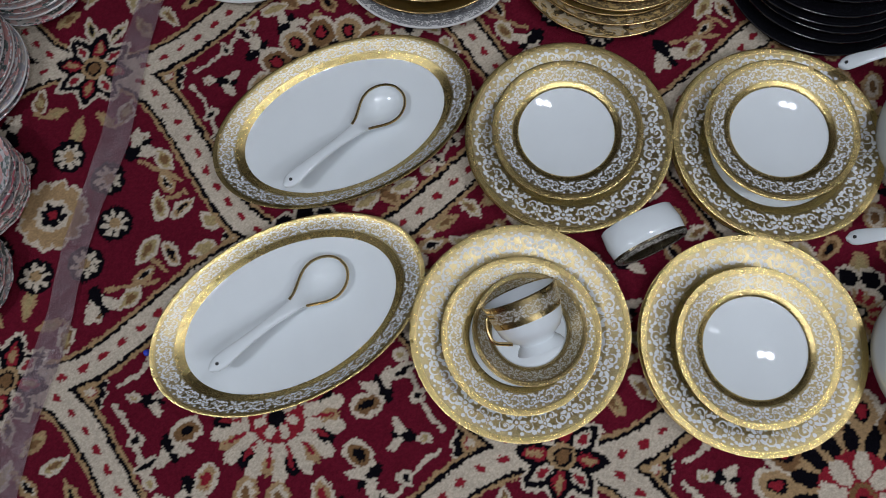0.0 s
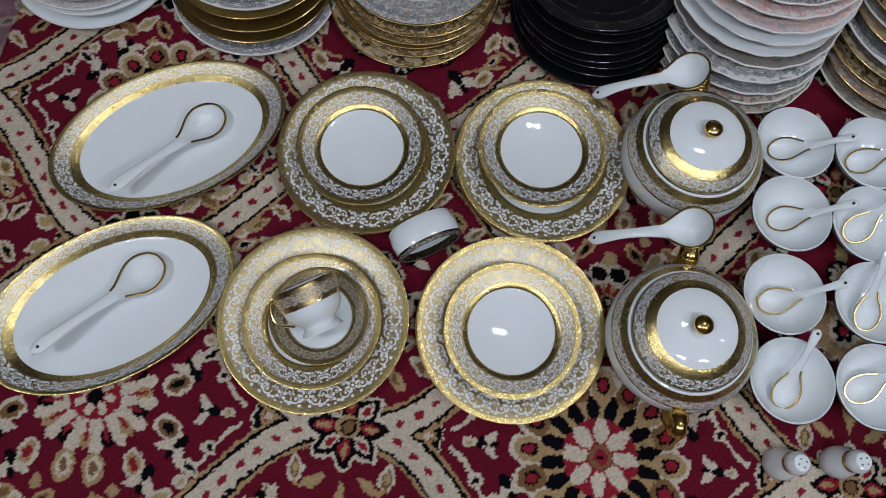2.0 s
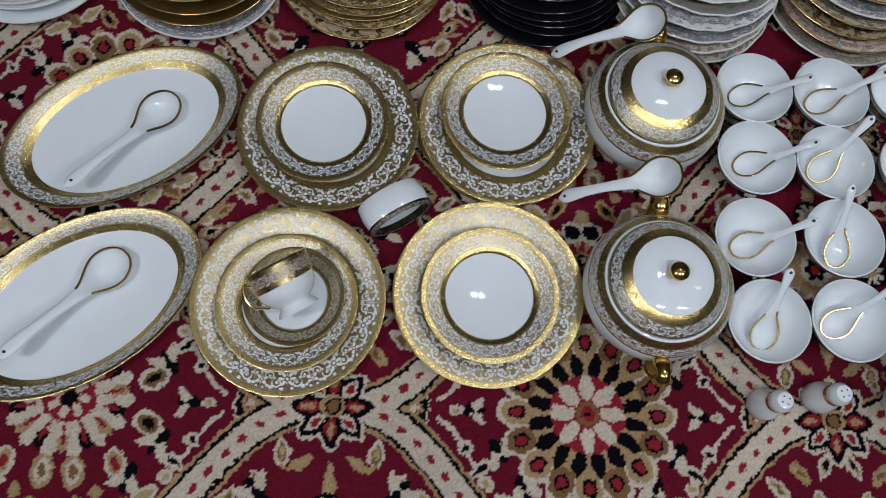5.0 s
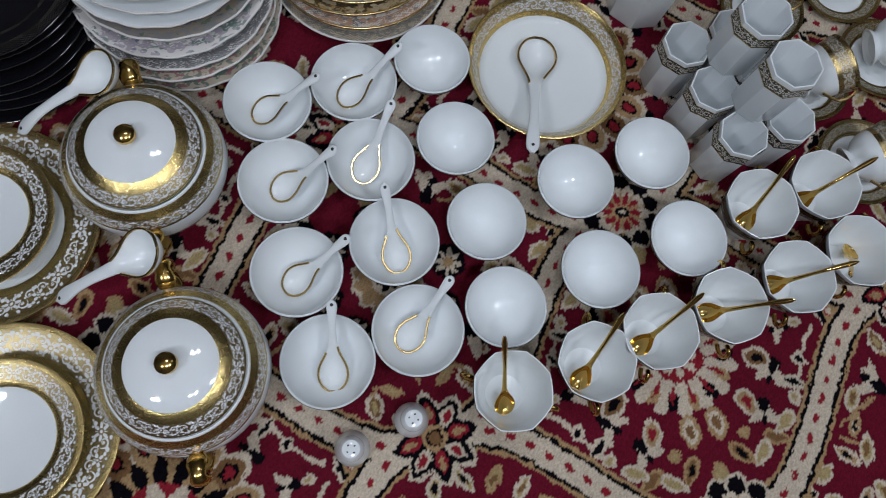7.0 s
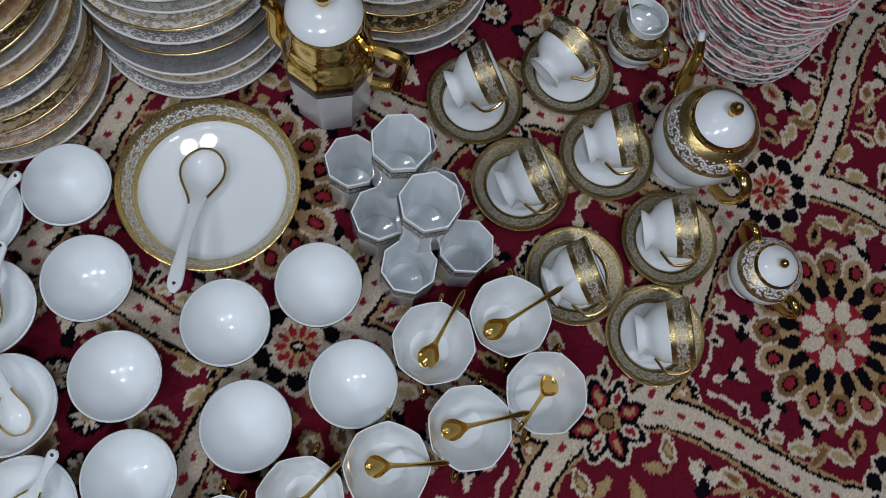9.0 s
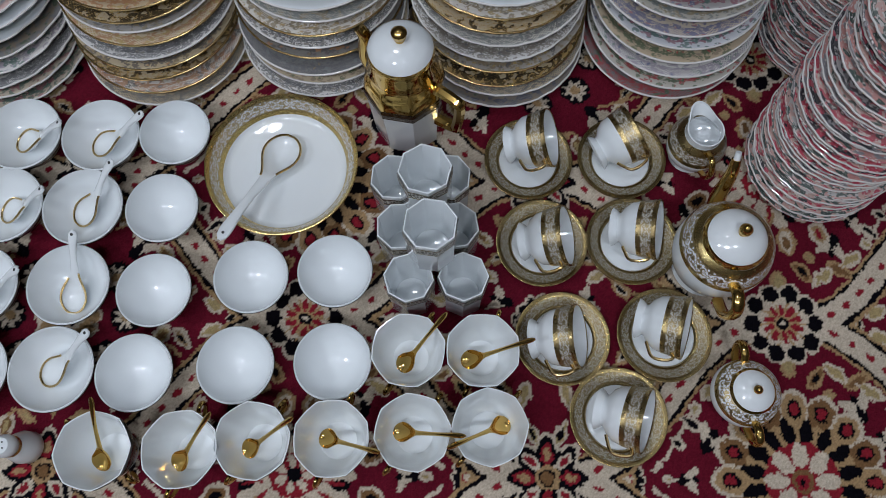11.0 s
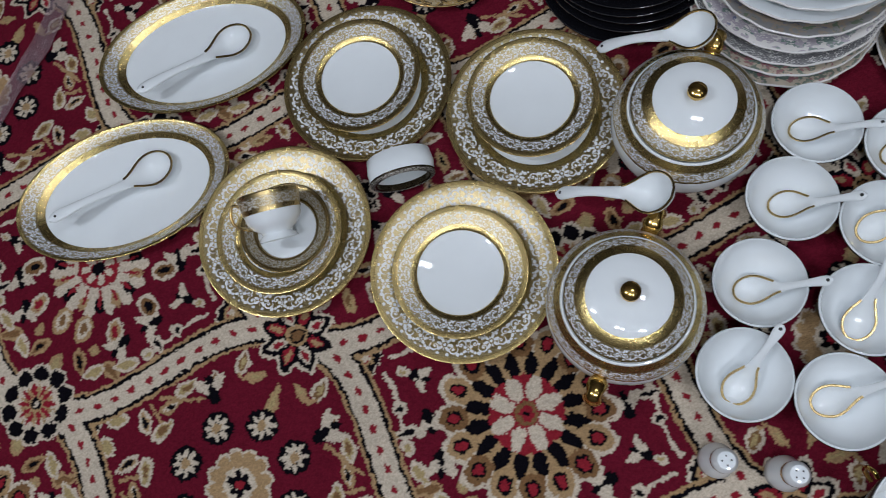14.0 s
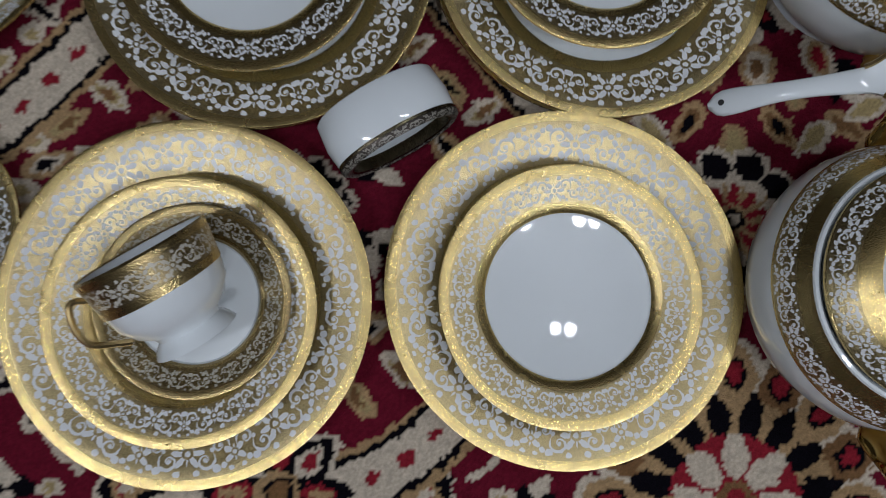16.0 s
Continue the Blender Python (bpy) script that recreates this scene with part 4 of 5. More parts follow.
def lidded_pot(name, label, category, k, spout, lift):
    """A footed round pot; k scales it, lift raises its waist."""
    ob = thing(name, label, category)
    P = lambda rows: [(r * k, z * lift) for r, z in rows]
    part("body", lathe(P([(0.0, 0.008), (0.032, 0.008), (0.038, 0.0), (0.048, 0.0), (0.050, 0.004), (0.039, 0.018), (0.052, 0.030), (0.064, 0.052), (0.0690, 0.078), (0.0685, 0.100), (0.0620, 0.121), (0.052, 0.134), (0.046, 0.139),
                          (0.044, 0.135), (0.06, 0.11), (0.055, 0.05), (0.0, 0.03)]), 72), WHITE, ob)
    part("gilded_band", lathe(P([(0.0678, 0.1050), (0.0659, 0.1115), (0.0627, 0.1214), (0.0575, 0.1285), (0.0526, 0.1345), (0.0466, 0.1396)]), 72), POT_BAND, ob, "gold shoulder band with white scrollwork")
    lid = part("lid", lathe(P([(0.0, 0.166), (0.015, 0.164), (0.030, 0.157), (0.041, 0.147), (0.0455, 0.141), (0.0455, 0.1385), (0.03, 0.139), (0.0, 0.14)]), 64), WHITE, ob, "domed white lid")
    part("lid_rim", lathe(P([(0.0415, 0.1475), (0.0462, 0.1413), (0.0462, 0.1388)]), 64), BRIGHT_GOLD, lid, "gold line round the lid")
    part("knob", lathe(P([(0.0, 0.190), (0.005, 0.187), (0.009, 0.180), (0.009, 0.174), (0.005, 0.169), (0.006, 0.164), (0.0, 0.164)]), 28), BRIGHT_GOLD, lid, "pointed gold knob")
    hook = [(0, -0.058, 0.118), (0, -0.078, 0.134), (0, -0.097, 0.128), (0, -0.102, 0.105), (0, -0.092, 0.075), (0, -0.068, 0.055)]
    hook = [(x * k, y * k, z * lift) for x, y, z in hook]
    part("handle", tube(smooth_line(hook, 6), 0.0065 * k, 10, None, 1.4), BRIGHT_GOLD, ob, "gold loop handle")
    if spout:
        pts = [(0, 0.058, 0.060), (0, 0.080, 0.080), (0, 0.087, 0.112), (0, 0.093, 0.138), (0, 0.104, 0.156)]
        tip = part("spout", tube(smooth_line(pts, 6), 0.0112, 14, lambda t: 1.2 - 0.62 * t), BRIGHT_GOLD, ob, "gold spout")
        part("spout_tip", tube([(0, 0.098, 0.148), (0, 0.105, 0.1580), (0, 0.110, 0.165)], 0.0052, 12, lambda t: 1.0 - 0.2 * t), WHITE, tip, "white spout tip")
    else:
        part("handle", tube(smooth_line([(x, -y, z) for x, y, z in hook], 6), 0.0065 * k, 10, None, 1.4), BRIGHT_GOLD, ob, "gold loop handle")
    return ob


lidded_pot("teapot", "round white porcelain teapot with gold band, spout and handle", "teapot", 0.95, True, 0.95).matrix_world = pose(1.290, 0.306, 0, 0, 0, -2)
lidded_pot("sugar_pot", "small lidded white porcelain sugar pot with gold handles", "sugar bowl", 0.66, False, 0.50).matrix_world = pose(1.316, 0.114, 0, 0, 0, 4)


def creamer():
    ob = thing("cream_jug", "small white porcelain cream jug with a gold band and handle", "jug")

    def lip(th, k):
        d = (th - math.pi / 2 + math.pi) % (2 * math.pi) - math.pi
        return 1 + {8: 0.35, 9: 1.0, 10: 1.0, 11: 0.35}.get(k, 0) * 0.75 * math.exp(-(d / 0.50) ** 2)

    rows = [(0.0, 0.006), (0.024, 0.006), (0.026, 0.0), (0.031, 0.002), (0.028, 0.012), (0.042, 0.030), (0.0435, 0.046), (0.036, 0.064), (0.0265, 0.076), (0.0270, 0.088), (0.0250, 0.088), (0.0240, 0.076), (0.033, 0.062), (0.04, 0.045), (0.0, 0.012)]
    part("body", lathe(rows, 64, lip), WHITE, ob)
    part("gilded_band", lathe([(0.0441, 0.0465), (0.0420, 0.0545), (0.0368, 0.0645), (0.0318, 0.0712), (0.0276, 0.0764)], 64), CUP_BAND, ob, "gold band with white scrollwork")
    hook = [(0, -0.032, 0.075), (0, -0.048, 0.081), (0, -0.060, 0.066), (0, -0.056, 0.045), (0, -0.042, 0.032)]
    part("handle", tube(smooth_line(hook, 6), 0.0045, 10), BRIGHT_GOLD, ob, "gold loop handle")
    return ob


creamer().matrix_world = pose(1.283, 0.487, 0, 0, 0, 8)


# ---- shakers and ring ----
def shaker():
    ob = thing("salt_shaker", "white porcelain salt shaker with a gold collar and pierced top", "shaker", "salt and pepper shakers")
    part("body", lathe([(0.0, 0.0), (0.020, 0.0), (0.0225, 0.004), (0.0220, 0.020), (0.0165, 0.038), (0.0130, 0.046), (0.0135, 0.050), (0.0155, 0.056), (0.0150, 0.064), (0.0105, 0.071), (0.0, 0.0735)], 40), WHITE, ob)
    part("band", lathe([(0.0143, 0.0440), (0.0136, 0.0464), (0.0140, 0.0502)], 40), TRIM_GOLD, ob, "thin gold collar")
    # no holes are cut: dark discs paint the shade inside them
    for k in range(4):
        a = math.pi / 2 * k + 0.4
        part("hole_dot", lathe([(0.0, 0.0728), (0.0011, 0.0727), (0.0011, 0.0705)], 8, centre=(0.0055 * math.cos(a), 0.0055 * math.sin(a))), DARK, ob)
    return ob


sh = shaker()
sh.matrix_world = pose(0.2455, 0.020, 0)
copy_thing(sh, pose(0.3265, 0.0315, 0, 0, 0, 35))


def napkin_ring():
    """An oval ring standing on its side."""
    ob = thing("napkin_holder", "oval white porcelain napkin holder with a dark band, on the carpet", "napkin holder")
    rings, bm = [], bmesh.new()
    n = 48
    rows = [(-0.022, 1.0), (-0.020, 1.05), (0.0, 1.10), (0.020, 1.05), (0.022, 1.0), (0.020, 0.88), (0.0, 0.90), (-0.020, 0.88)]
    for d, g in rows:
        rings.append([bm.verts.new((0.046 * g * math.cos(2 * math.pi * i / n), d, 0.0275 * (g * math.sin(2 * math.pi * i / n)) + 0.0302)) for i in range(n)])
    for a, b in zip(rings, rings[1:] + rings[:1]):
        for i in range(n):
            bm.faces.new((a[i], a[(i + 1) % n], b[(i + 1) % n], b[i]))
    bmesh.ops.recalc_face_normals(bm, faces=bm.faces)
    part("ring", bm, WHITE, ob)
    edge = bmesh.new()
    uv = edge.loops.layers.uv.verify()
    hem = [(-0.0150, 1.072), (-0.0205, 1.060), (-0.0228, 1.000), (-0.0212, 0.868), (-0.0120, 0.880)]
    loops = [[edge.verts.new((0.046 * g * math.cos(2 * math.pi * i / n), d, 0.0275 * g * math.sin(2 * math.pi * i / n) + 0.0302)) for i in range(n)] for d, g in hem]
    for k, (a, b) in enumerate(zip(loops, loops[1:])):
        for i in range(n):
            f = edge.faces.new((a[i], a[(i + 1) % n], b[(i + 1) % n], b[i]))
            for loop, (q, w) in zip(f.loops, ((i, k), (i + 1, k), (i + 1, k + 1), (i, k + 1))):
                loop[uv].uv = (q * 0.0055, w * 0.0045)
    part("edge_band", edge, DARK_BAND, ob, "dark scrollwork edge")
    return ob


napkin_ring().matrix_world = pose(-0.278, 0.278, 0.0345, 0, 0, 32) @ pose(0, 0, 0, -4) @ pose(0, 0, -0.0302)


# ---- spoons ----
def spoon_mesh(L, bowl, wide, deep, lift, handle_w, thick, bend=0.0):
    """Swept along x from the bowl's tip (0) to the handle's end (L)."""
    bm = bmesh.new()
    nb, n, k = 22, 40, 12
    top, low = [], []
    for i in range(n + 1):
        if i <= nb:
            q = (1 - math.cos(math.pi * i / nb)) / 2
            s = bowl * q
            if q < 0.40:
                w = wide / 2 * math.sqrt(max(0.0, 1 - (1 - q / 0.40) ** 2)) + 0.0004
            else:
                w = handle_w * 0.52 + (wide / 2 - handle_w * 0.52) * (0.5 + 0.5 * math.cos(math.pi * (q - 0.40) / 0.60))
            d = deep * (math.sin(math.pi * 0.5 * q / 0.45) ** 0.7 if q < 0.45 else 0.5 + 0.5 * math.cos(math.pi * (q - 0.45) / 0.55)) + 0.0008
            d -= 0.0026 * max(0.0, (q - 0.6) / 0.4) ** 2
            z = deep + bend * q * q * 0.3
        else:
            q = (i - nb) / (n - nb)
            s = bowl + (L - bowl) * q
            w = handle_w / 2 * (1.04 - 0.30 * math.sin(math.pi * min(1, q / 0.8)) + 0.12 * q) * (math.sqrt(max(0.06, 1 - ((q - 0.86) / 0.14) ** 2)) if q > 0.86 else 1)
            d = -0.0018
            z = deep + bend * 0.3 + lift * (q ** 1.15) + (bend * 0.55) * math.sin(q * math.pi)
        row_t, row_l = [], []
        for j in range(k + 1):
            c = -1 + 2 * j / k
            y = w * c
            drop = d * (1 - abs(c) ** 2.2)
            row_t.append(bm.verts.new((s, y, z - drop)))
            row_l.append(bm.verts.new((s, y * 1.02, z - drop - thick)))
        top.append(row_t)
        low.append(row_l)
    for i in range(n):
        for j in range(k):
            bm.faces.new((top[i][j], top[i + 1][j], top[i + 1][j + 1], top[i][j + 1]))
            bm.faces.new((low[i][j], low[i][j + 1], low[i + 1][j + 1], low[i + 1][j]))
        for j in (0, k):
            f = (top[i][j], low[i][j], low[i + 1][j], top[i + 1][j])
            bm.faces.new(f)
    for i in (0, n):
        for j in range(k):
            bm.faces.new((top[i][j], top[i][j + 1], low[i][j + 1], low[i][j]))
    bmesh.ops.recalc_face_normals(bm, faces=bm.faces)
    up = Vector((0, 0, 0.0006))
    edge = [tuple(top[i][0].co + up) for i in range(nb - 3, 0, -1)] + [tuple(top[i][k].co + up) for i in range(1, nb - 5)]
    return bm, edge


def spoon(name, label, group, L, bowl, wide, deep, lift, handle_w, thick, mat, trim, bend=0.0, hole_dot=True):
    ob = thing(name, label, "spoon", group)
    bm, edge = spoon_mesh(L, bowl, wide, deep, lift, handle_w, thick, bend)
    part("body", bm, mat, ob, sharp=70)
    if trim:
        part("gold_trim", tube(edge, trim, 6), TRIM_GOLD, ob, "gold line round the spoon bowl")
    # a dark disc on the handle paints the shade of its hanging hole
    if hole_dot:
        end = deep + bend * 0.47 + lift * 0.885 + 0.0024
        part("hole_dot", lathe([(0.0, end), (0.0022, end - 0.0002), (0.0024, end - 0.003)], 12, centre=(bowl + (L - bowl) * 0.9, 0)), DARK, ob)
    return ob


def aim(a, b, za, zb, back=0.0):
    """The pose of a spoon whose bowl lies about a and whose handle points to b."""
    way = Vector((b[0] - a[0], b[1] - a[1], zb - za))
    flat = math.hypot(way.x, way.y)
    turn, dip = math.degrees(math.atan2(way.y, way.x)), math.degrees(math.atan2(way.z, flat))
    return pose(a[0], a[1], za, 0, 0, turn) @ pose(0, 0, 0, 0, -dip, 0) @ pose(-back, 0, 0)


big_spoon = spoon("serving_spoon", "large white porcelain serving spoon with a gold-lined bowl, on a platter", "serving spoons", 0.203, 0.084, 0.056, 0.016, 0.022, 0.016, 0.003, WHITE, 0.0019, 0.01)
big_spoon.matrix_world = aim((-0.631, 0.416), (-0.735, 0.275), 0.009, 0.012, 0.034)
copy_thing(big_spoon, aim((-0.668, 0.172), (-0.776, 0.042), 0.009, 0.012, 0.034))
copy_thing(big_spoon, aim((0.650, 0.470), (0.578, 0.311), 0.010, 0.024, 0.034))
ladle = spoon("ladle", "white porcelain ladle with a gold-edged bowl, leaning on a tureen handle", "ladles", 0.170, 0.074, 0.056, 0.026, 0.0, 0.016, 0.003, WHITE, 0.0018, 0.012)
ladle.matrix_world = aim((0.082, 0.544), (-0.038, 0.526), 0.101, 0.032, 0.03)
copy_thing(ladle, aim((0.088, 0.303), (-0.036, 0.294), 0.108, 0.030, 0.03))
soup_spoon = spoon("soup_spoon", "white porcelain soup spoon with a gold-lined bowl, resting in a bowl", "soup spoons", 0.122, 0.062, 0.037, 0.010, 0.012, 0.0115, 0.0022, WHITE, 0.0016, 0.006)
SPOONS = [((0.264, 0.490), (0.324, 0.493)), ((0.384, 0.488), (0.446, 0.509)), ((0.261, 0.376), (0.315, 0.385)), ((0.370, 0.380), (0.413, 0.428)),
          ((0.244, 0.248), (0.303, 0.266)), ((0.369, 0.250), (0.376, 0.330)), ((0.250, 0.124), (0.270, 0.196)), ((0.363, 0.139), (0.418, 0.180))]
for k, (a, b) in enumerate(SPOONS):
    m = aim(a, b, 0.020, 0.051, 0.029)
    if k:
        copy_thing(soup_spoon, m)
    else:
        soup_spoon.matrix_world = m
gold_spoon = spoon("gold_spoon", "polished gold teaspoon resting in an eight-sided cup", "gold teaspoons", 0.128, 0.044, 0.026, 0.0085, 0.006, 0.0060, 0.0018, BRIGHT_GOLD, 0, 0.004, False)
GOLDS = [((0.446, 0.022), (0.456, 0.092)), ((0.556, 0.021), (0.614, 0.080)), ((0.651, 0.037), (0.718, 0.071)), ((0.756, 0.046), (0.832, 0.027)),
         ((0.858, 0.057), (0.943, 0.049)), ((0.978, 0.065), (0.908, 0.033)), ((0.857, 0.157), (0.911, 0.209)), ((0.950, 0.159), (1.033, 0.176))]
for k, (a, b) in enumerate(GOLDS):
    m = aim(a, b, 0.028, 0.092, 0.020)
    if k:
        copy_thing(gold_spoon, m)
    else:
        gold_spoon.matrix_world = m


# ---- stacks of plates behind the set ----
def scallop(count, depth):
    return lambda th, k: 1 + (depth * abs(math.sin(count * th / 2)) if k >= 3 else 0)


def stack_plate(name, R, rim_mat, edge_mat, label, group, body=WHITE, wave=None):
    ob = thing(name, label, "plate", group)
    part("body", lathe([(0.0, 0.006), (R * 0.60, 0.006), (R * 0.66, 0.009), (R * 0.80, 0.015), (R * 0.985, 0.0212), (R * 0.996, 0.0212), (R * 0.996, 0.0204), (R * 0.80, 0.0125), (R * 0.60, 0.002), (R * 0.56, 0.0), (R * 0.52, 0.0), (R * 0.5, 0.003), (0.0, 0.003)], 64, wave), body, ob)
    part("printed_rim", lathe([(R * 0.60, 0.0065), (R * 0.66, 0.0096), (R * 0.80, 0.0156), (R * 0.90, 0.0191), (R * 0.962, 0.0212), (R * 0.982, 0.0217)], 64, (lambda th, k: wave(th, 3)) if wave else None), rim_mat, ob, "printed rim")
    part("edge_line", lathe([(R * 0.980, 0.0216), (R * 0.986, 0.0221), (R * 0.993, 0.0222), (R, 0.0217), (R * 1.001, 0.0200)], 64, (lambda th, k: wave(th, 3)) if wave else None), edge_mat, ob, "glazed edge line")
    return ob


INK_BLUE = [(0.10, 0.12, 0.26), (0.30, 0.10, 0.14), (0.08, 0.16, 0.14), (0.34, 0.30, 0.36)]
INK_GOLD = [(0.42, 0.29, 0.10), (0.26, 0.20, 0.12), (0.12, 0.11, 0.11), (0.40, 0.20, 0.10)]
INK_RED = [(0.40, 0.06, 0.07), (0.12, 0.16, 0.10), (0.30, 0.24, 0.18), (0.14, 0.14, 0.18)]
INK_PINK = [(0.60, 0.26, 0.26), (0.50, 0.42, 0.36), (0.36, 0.36, 0.42), (0.62, 0.36, 0.32)]
PRINT_BLUE = floral_material("blue_sprigs", (0.66, 0.67, 0.70), INK_BLUE, 0.45, 100, 0.85, 0.75)
PRINT_GOLD = floral_material("gold_sprigs", (0.62, 0.54, 0.40), INK_GOLD, 0.42, 120)
PRINT_RED = floral_material("red_sprigs", (0.68, 0.65, 0.60), INK_RED, 0.34, 100)
PRINT_PINK = floral_material("pink_sprigs", (0.72, 0.66, 0.64), INK_PINK, 0.6, 110, 0.8, 0.15)
PRINT_GREY = floral_material("grey_tracery", (0.60, 0.58, 0.52), [(0.16, 0.16, 0.17), (0.30, 0.24, 0.15), (0.22, 0.24, 0.24)], 0.42, 150)
PRINT_BRIGHT = floral_material("bright_blossoms", (0.72, 0.69, 0.68), [(0.50, 0.08, 0.12), (0.05, 0.05, 0.06), (0.30, 0.28, 0.30), (0.56, 0.28, 0.26), (0.09, 0.12, 0.11), (0.62, 0.40, 0.36)], 0.66, 85, 1.0, 0.3)
PRINT_BLACK = porcelain_material("black_relief", (0.006, 0.006, 0.008), 0.06)
PALE_EDGE = porcelain_material("pale_edge", (0.74, 0.72, 0.70))
GOLD_GROUND = filigree_material("gold_ground", 0.020, 0.040, 0.4)


def stack(name, x, y, R, styles, step, lean, label, group, wave=None, jitter=0.004, z0=0.0):
    """Plates one on another, leaning a little; styles run from the bottom plate up."""
    made, r = {}, random.Random(name + str(x))
    z = z0
    for k, (rim, edge, body) in enumerate(styles):
        key = (rim, edge, body)
        px, py = x + lean[0] * k + r.uniform(-jitter, jitter), y + lean[1] * k + r.uniform(-jitter, jitter)
        m = pose(px, py, z, r.uniform(-1.0, 1.0), r.uniform(-1.0, 1.0), r.uniform(0, 360))
        if key in made:
            copy_thing(made[key], m)
        else:
            made[key] = stack_plate(name, R, rim, edge, label, group, body, wave)
            made[key].matrix_world = m
        z += step * r.uniform(0.92, 1.08)


G, W = TRIM_GOLD, PALE_EDGE
PRINT_LACE = floral_material("dark_lace", (0.66, 0.65, 0.63), [(0.08, 0.08, 0.09), (0.20, 0.17, 0.14), (0.12, 0.12, 0.13)], 0.62, 190, 0.9, 0.0)
PRINT_MOSAIC = floral_material("amber_mosaic", (0.58, 0.54, 0.50), [(0.48, 0.22, 0.11), (0.16, 0.20, 0.24), (0.30, 0.27, 0.25), (0.52, 0.30, 0.18), (0.20, 0.22, 0.24)], 0.55, 130, 0.9, 0.0)
PRINT_UMBER = floral_material("umber_scrolls", (0.40, 0.27, 0.11), [(0.02, 0.018, 0.015), (0.06, 0.045, 0.03), (0.48, 0.40, 0.28)], 0.6, 120, 0.95, 0.0)
PRINT_NIGHT = floral_material("night_blossoms", (0.006, 0.006, 0.008), [(0.03, 0.026, 0.02), (0.008, 0.008, 0.008), (0.05, 0.045, 0.038)], 0.05, 45, 0.7, 0.0)
MATT_GOLD = gold_material("matt_gold", 0.34, (0.44, 0.32, 0.13))
STYLE = dict(d=(MATT_GOLD, G, WARM_WHITE), q=(PRINT_LACE, W, WHITE), n=(PRINT_UMBER, G, WARM_WHITE), m=(PRINT_MOSAIC, G, WARM_WHITE), l=(PRINT_NIGHT, BLACK_GLAZE, BLACK_GLAZE), p=(PRINT_PINK, W, WHITE), w=(WHITE, W, WHITE), b=(PRINT_BLUE, W, WHITE), g=(PRINT_GOLD, G, WARM_WHITE), y=(PRINT_GREY, W, WARM_WHITE), r=(PRINT_RED, W, WARM_WHITE),
             e=(PRINT_BRIGHT, W, WHITE), k=(PRINT_BLACK, BLACK_GLAZE, BLACK_GLAZE), o=(GOLD_GROUND, G, WARM_WHITE), f=(PRINT_BRIGHT, PRINT_BRIGHT, WARM_WHITE))
ROWS_OF_STACKS = [
    ("pink_dinner_plate", -0.873, 0.690, "wwpwwgwwpw", 0.012, "white porcelain plate with a pale pink edge, in a stack", None),
    ("gold_dinner_plate", -0.605, 0.678, "qddoq", 0.0175, "porcelain plate with a wide gold rim, in a stack", None),
    ("amber_dinner_plate", -0.345, 0.691, "nnonnm", 0.0108, "porcelain plate with gold and amber tracery, in a stack", None),
    ("black_dinner_plate", -0.055, 0.694, "kkkkkkkl", 0.0115, "glossy black plate in a stack", None),
    ("scalloped_plate", 0.182, 0.680, "bbqbrwwppqp", 0.021, "white scalloped plate with pink and blue sprigs, in a stack", scallop(18, 0.018)),
    ("tracery_plate", 0.445, 0.690, "ygngqgyngg", 0.021, "porcelain plate with gold and grey tracery, in a stack", None),
    ("garland_plate", 0.705, 0.708, "qrygqgywrr", 0.022, "porcelain plate with a printed garland rim, in a stack", None),
    ("banded_plate", 0.985, 0.694, "ryngqyngwqy", 0.021, "porcelain plate with a banded printed rim, in a stack", scallop(24, 0.010)),
    ("blossom_plate", 1.260, 0.708, "rrbrbbybre", 0.022, "white porcelain plate with scattered blossoms, in a stack", None),
]
for nm, x, y, code, step, label, wave in ROWS_OF_STACKS:
    stack(nm, x, y, 0.135, [STYLE[c] for c in code], step, (0.0, 0.0075), label, "stack of " + nm.replace("_", " ") + "s", wave)
stack("blossom_side_plate", 1.470, 0.475, 0.100, [STYLE[c] for c in "feefe" * 8], 0.0078, (0.00075, 0.00125), "small side plate with bright blossoms, in a tall leaning stack", "tall stack of side plates", scallop(20, 0.02), 0.005)
stack("blossom_tea_plate", 1.510, 0.700, 0.100, [STYLE[c] for c in "feefe" * 6], 0.0073, (0.0009, 0.0012), "small side plate with bright blossoms, in a second tall stack", "second stack of side plates", scallop(20, 0.02), 0.003)
stack("wrapped_plate", -1.165, 0.575, 0.090, [STYLE["f"], STYLE["p"]] * 6, 0.010, (-0.002, 0.001), "small floral plate in a plastic-wrapped stack", "first wrapped stack", None, 0.003)
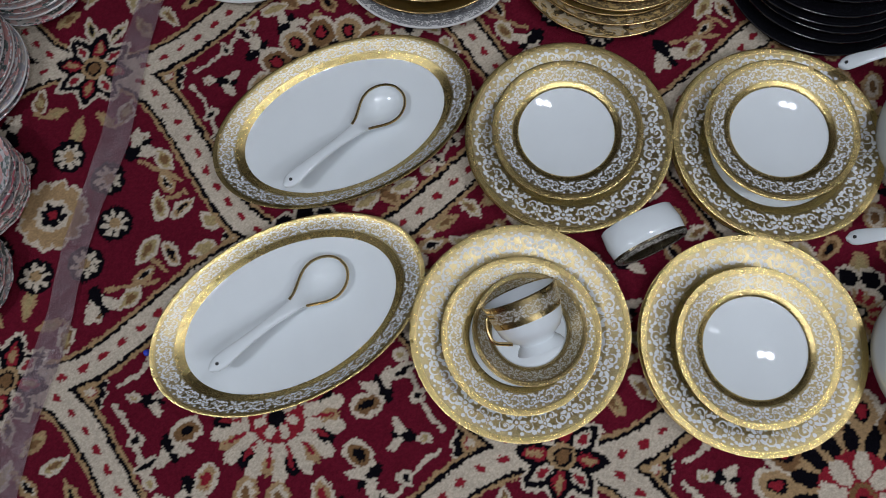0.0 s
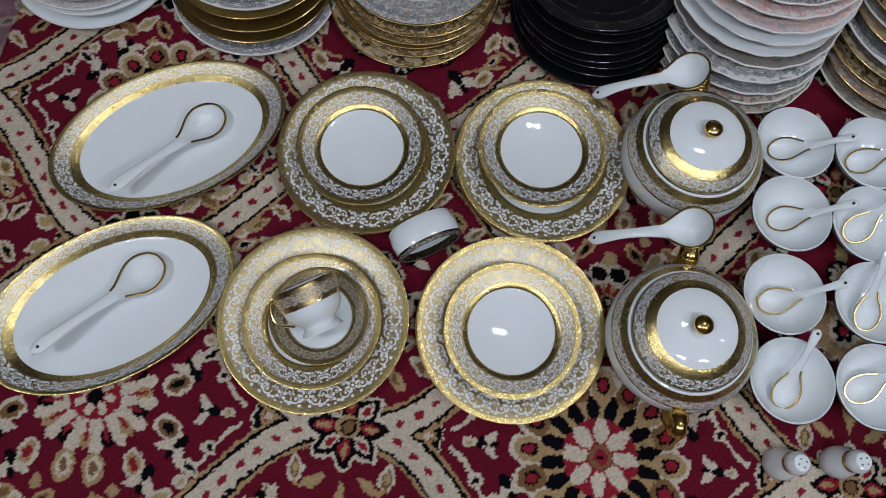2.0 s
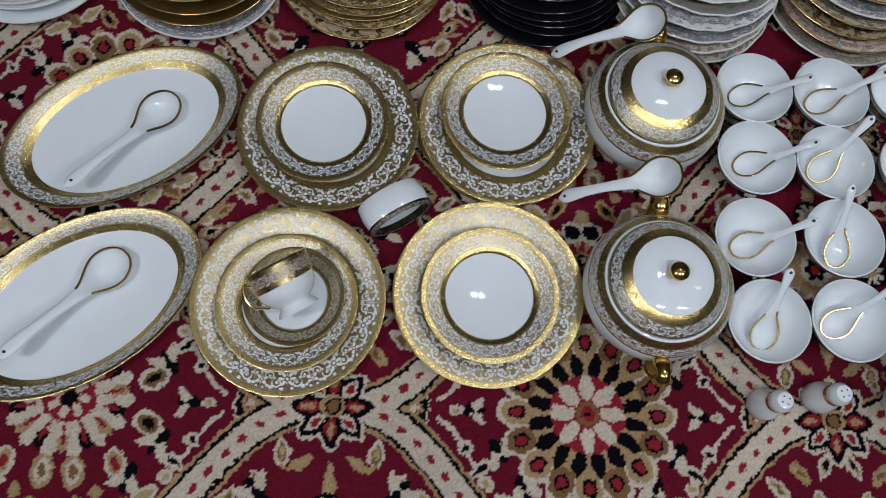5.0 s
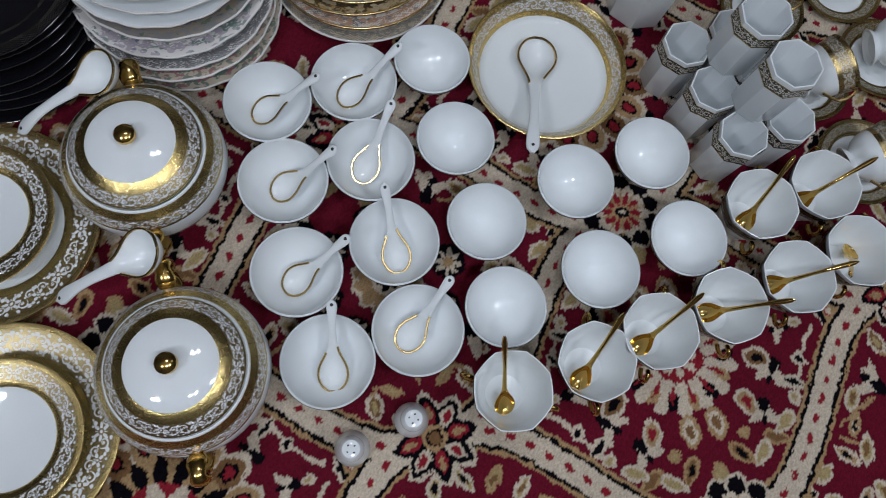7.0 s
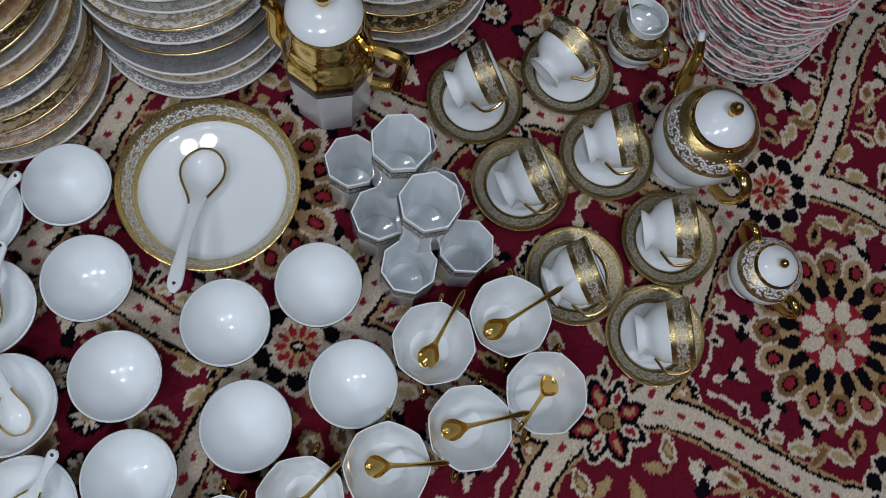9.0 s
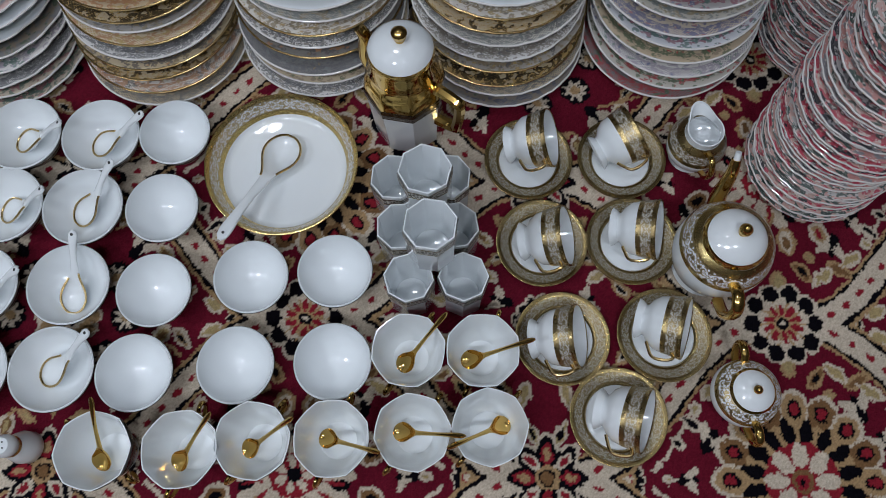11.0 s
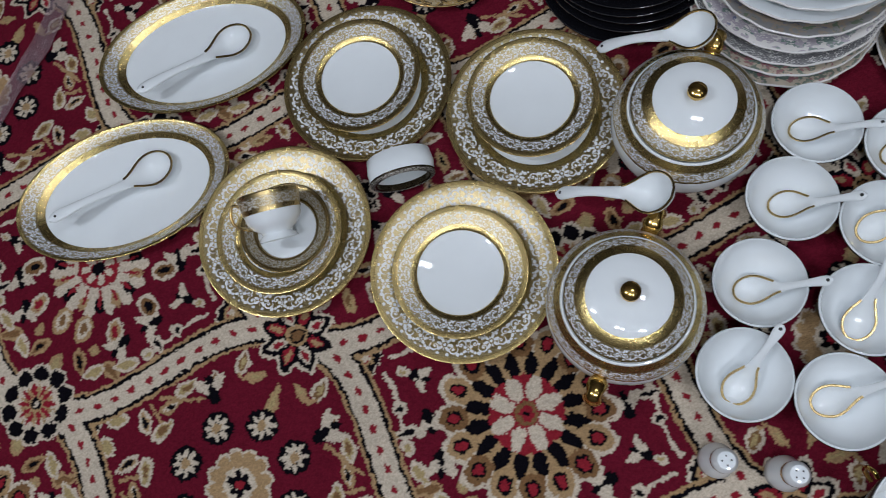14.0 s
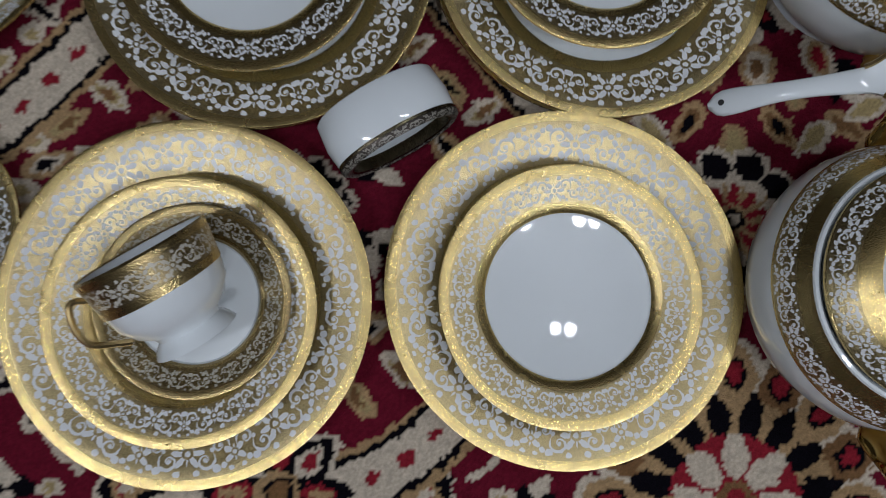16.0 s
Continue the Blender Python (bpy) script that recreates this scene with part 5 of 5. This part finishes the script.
stack("wrapped_saucer", -1.215, 0.400, 0.092, [STYLE["f"], STYLE["p"]] * 7, 0.010, (-0.001, 0.001), "small floral plate in a second wrapped stack", "second wrapped stack", None, 0.003)
stack("wrapped_dish", -1.145, 0.235, 0.072, [STYLE["f"]] * 7, 0.009, (0.0, 0.001), "small floral dish in a low wrapped stack", "third wrapped stack", scallop(14, 0.03), 0.003)
stack("wrapped_bowl", -1.135, 0.115, 0.068, [STYLE["f"]] * 6, 0.009, (0.0, 0.001), "small floral dish in another low wrapped stack", "fourth wrapped stack", scallop(14, 0.03), 0.003)


# ---- strip of film on the carpet ----
def film_strip():
    m, nodes, links, b = material("clear_film")
    s = Sums(m.node_tree)
    place = nodes.new("ShaderNodeTexCoord").outputs["Object"]
    crease = s.noise(40, 4, place)
    b.inputs["Base Color"].default_value = (0.40, 0.28, 0.31, 1)
    b.inputs["Roughness"].default_value = 0.3
    links.new(s.op("MULTIPLY_ADD", crease, 0.5, 0.12), b.inputs["Alpha"])
    s.bump(crease, 0.6, 0.01, b)
    bm = bmesh.new()
    rows = []
    n = 90
    for i in range(n + 1):
        t = i / n
        y = 0.95 - 1.35 * t
        x = -1.004 + 0.012 * math.sin(5 * t) + 0.004 * math.sin(31 * t)
        w = 0.019 + 0.002 * math.sin(17 * t + 1)
        row = []
        for j in range(7):
            c = -1 + j / 3
            row.append(bm.verts.new((x + c * w, y, 0.004 + 0.0012 * math.sin(60 * t + 2 * c) + 0.0008 * math.sin(141 * t + 3 * c))))
        rows.append(row)
    for a, c in zip(rows, rows[1:]):
        for j in range(6):
            bm.faces.new((a[j], a[j + 1], c[j + 1], c[j]))
    bmesh.ops.solidify(bm, geom=bm.faces[:], thickness=0.0004)
    return tagged(part("plastic_strip", bm, m), "creased strip of clear plastic film lying on the carpet", "plastic film")


film_strip()
bead = thing("blue_bead", "tiny blue bead on the carpet beside a platter", "bead")
part("ball", lathe([(0.0, 0.009), (0.003, 0.0082), (0.0046, 0.0045), (0.003, 0.0008), (0.0, 0.0)], 16), porcelain_material("blue_glass", (0.03, 0.05, 0.5), 0.15), bead)
bead.matrix_world = pose(-0.877, 0.057, 0)
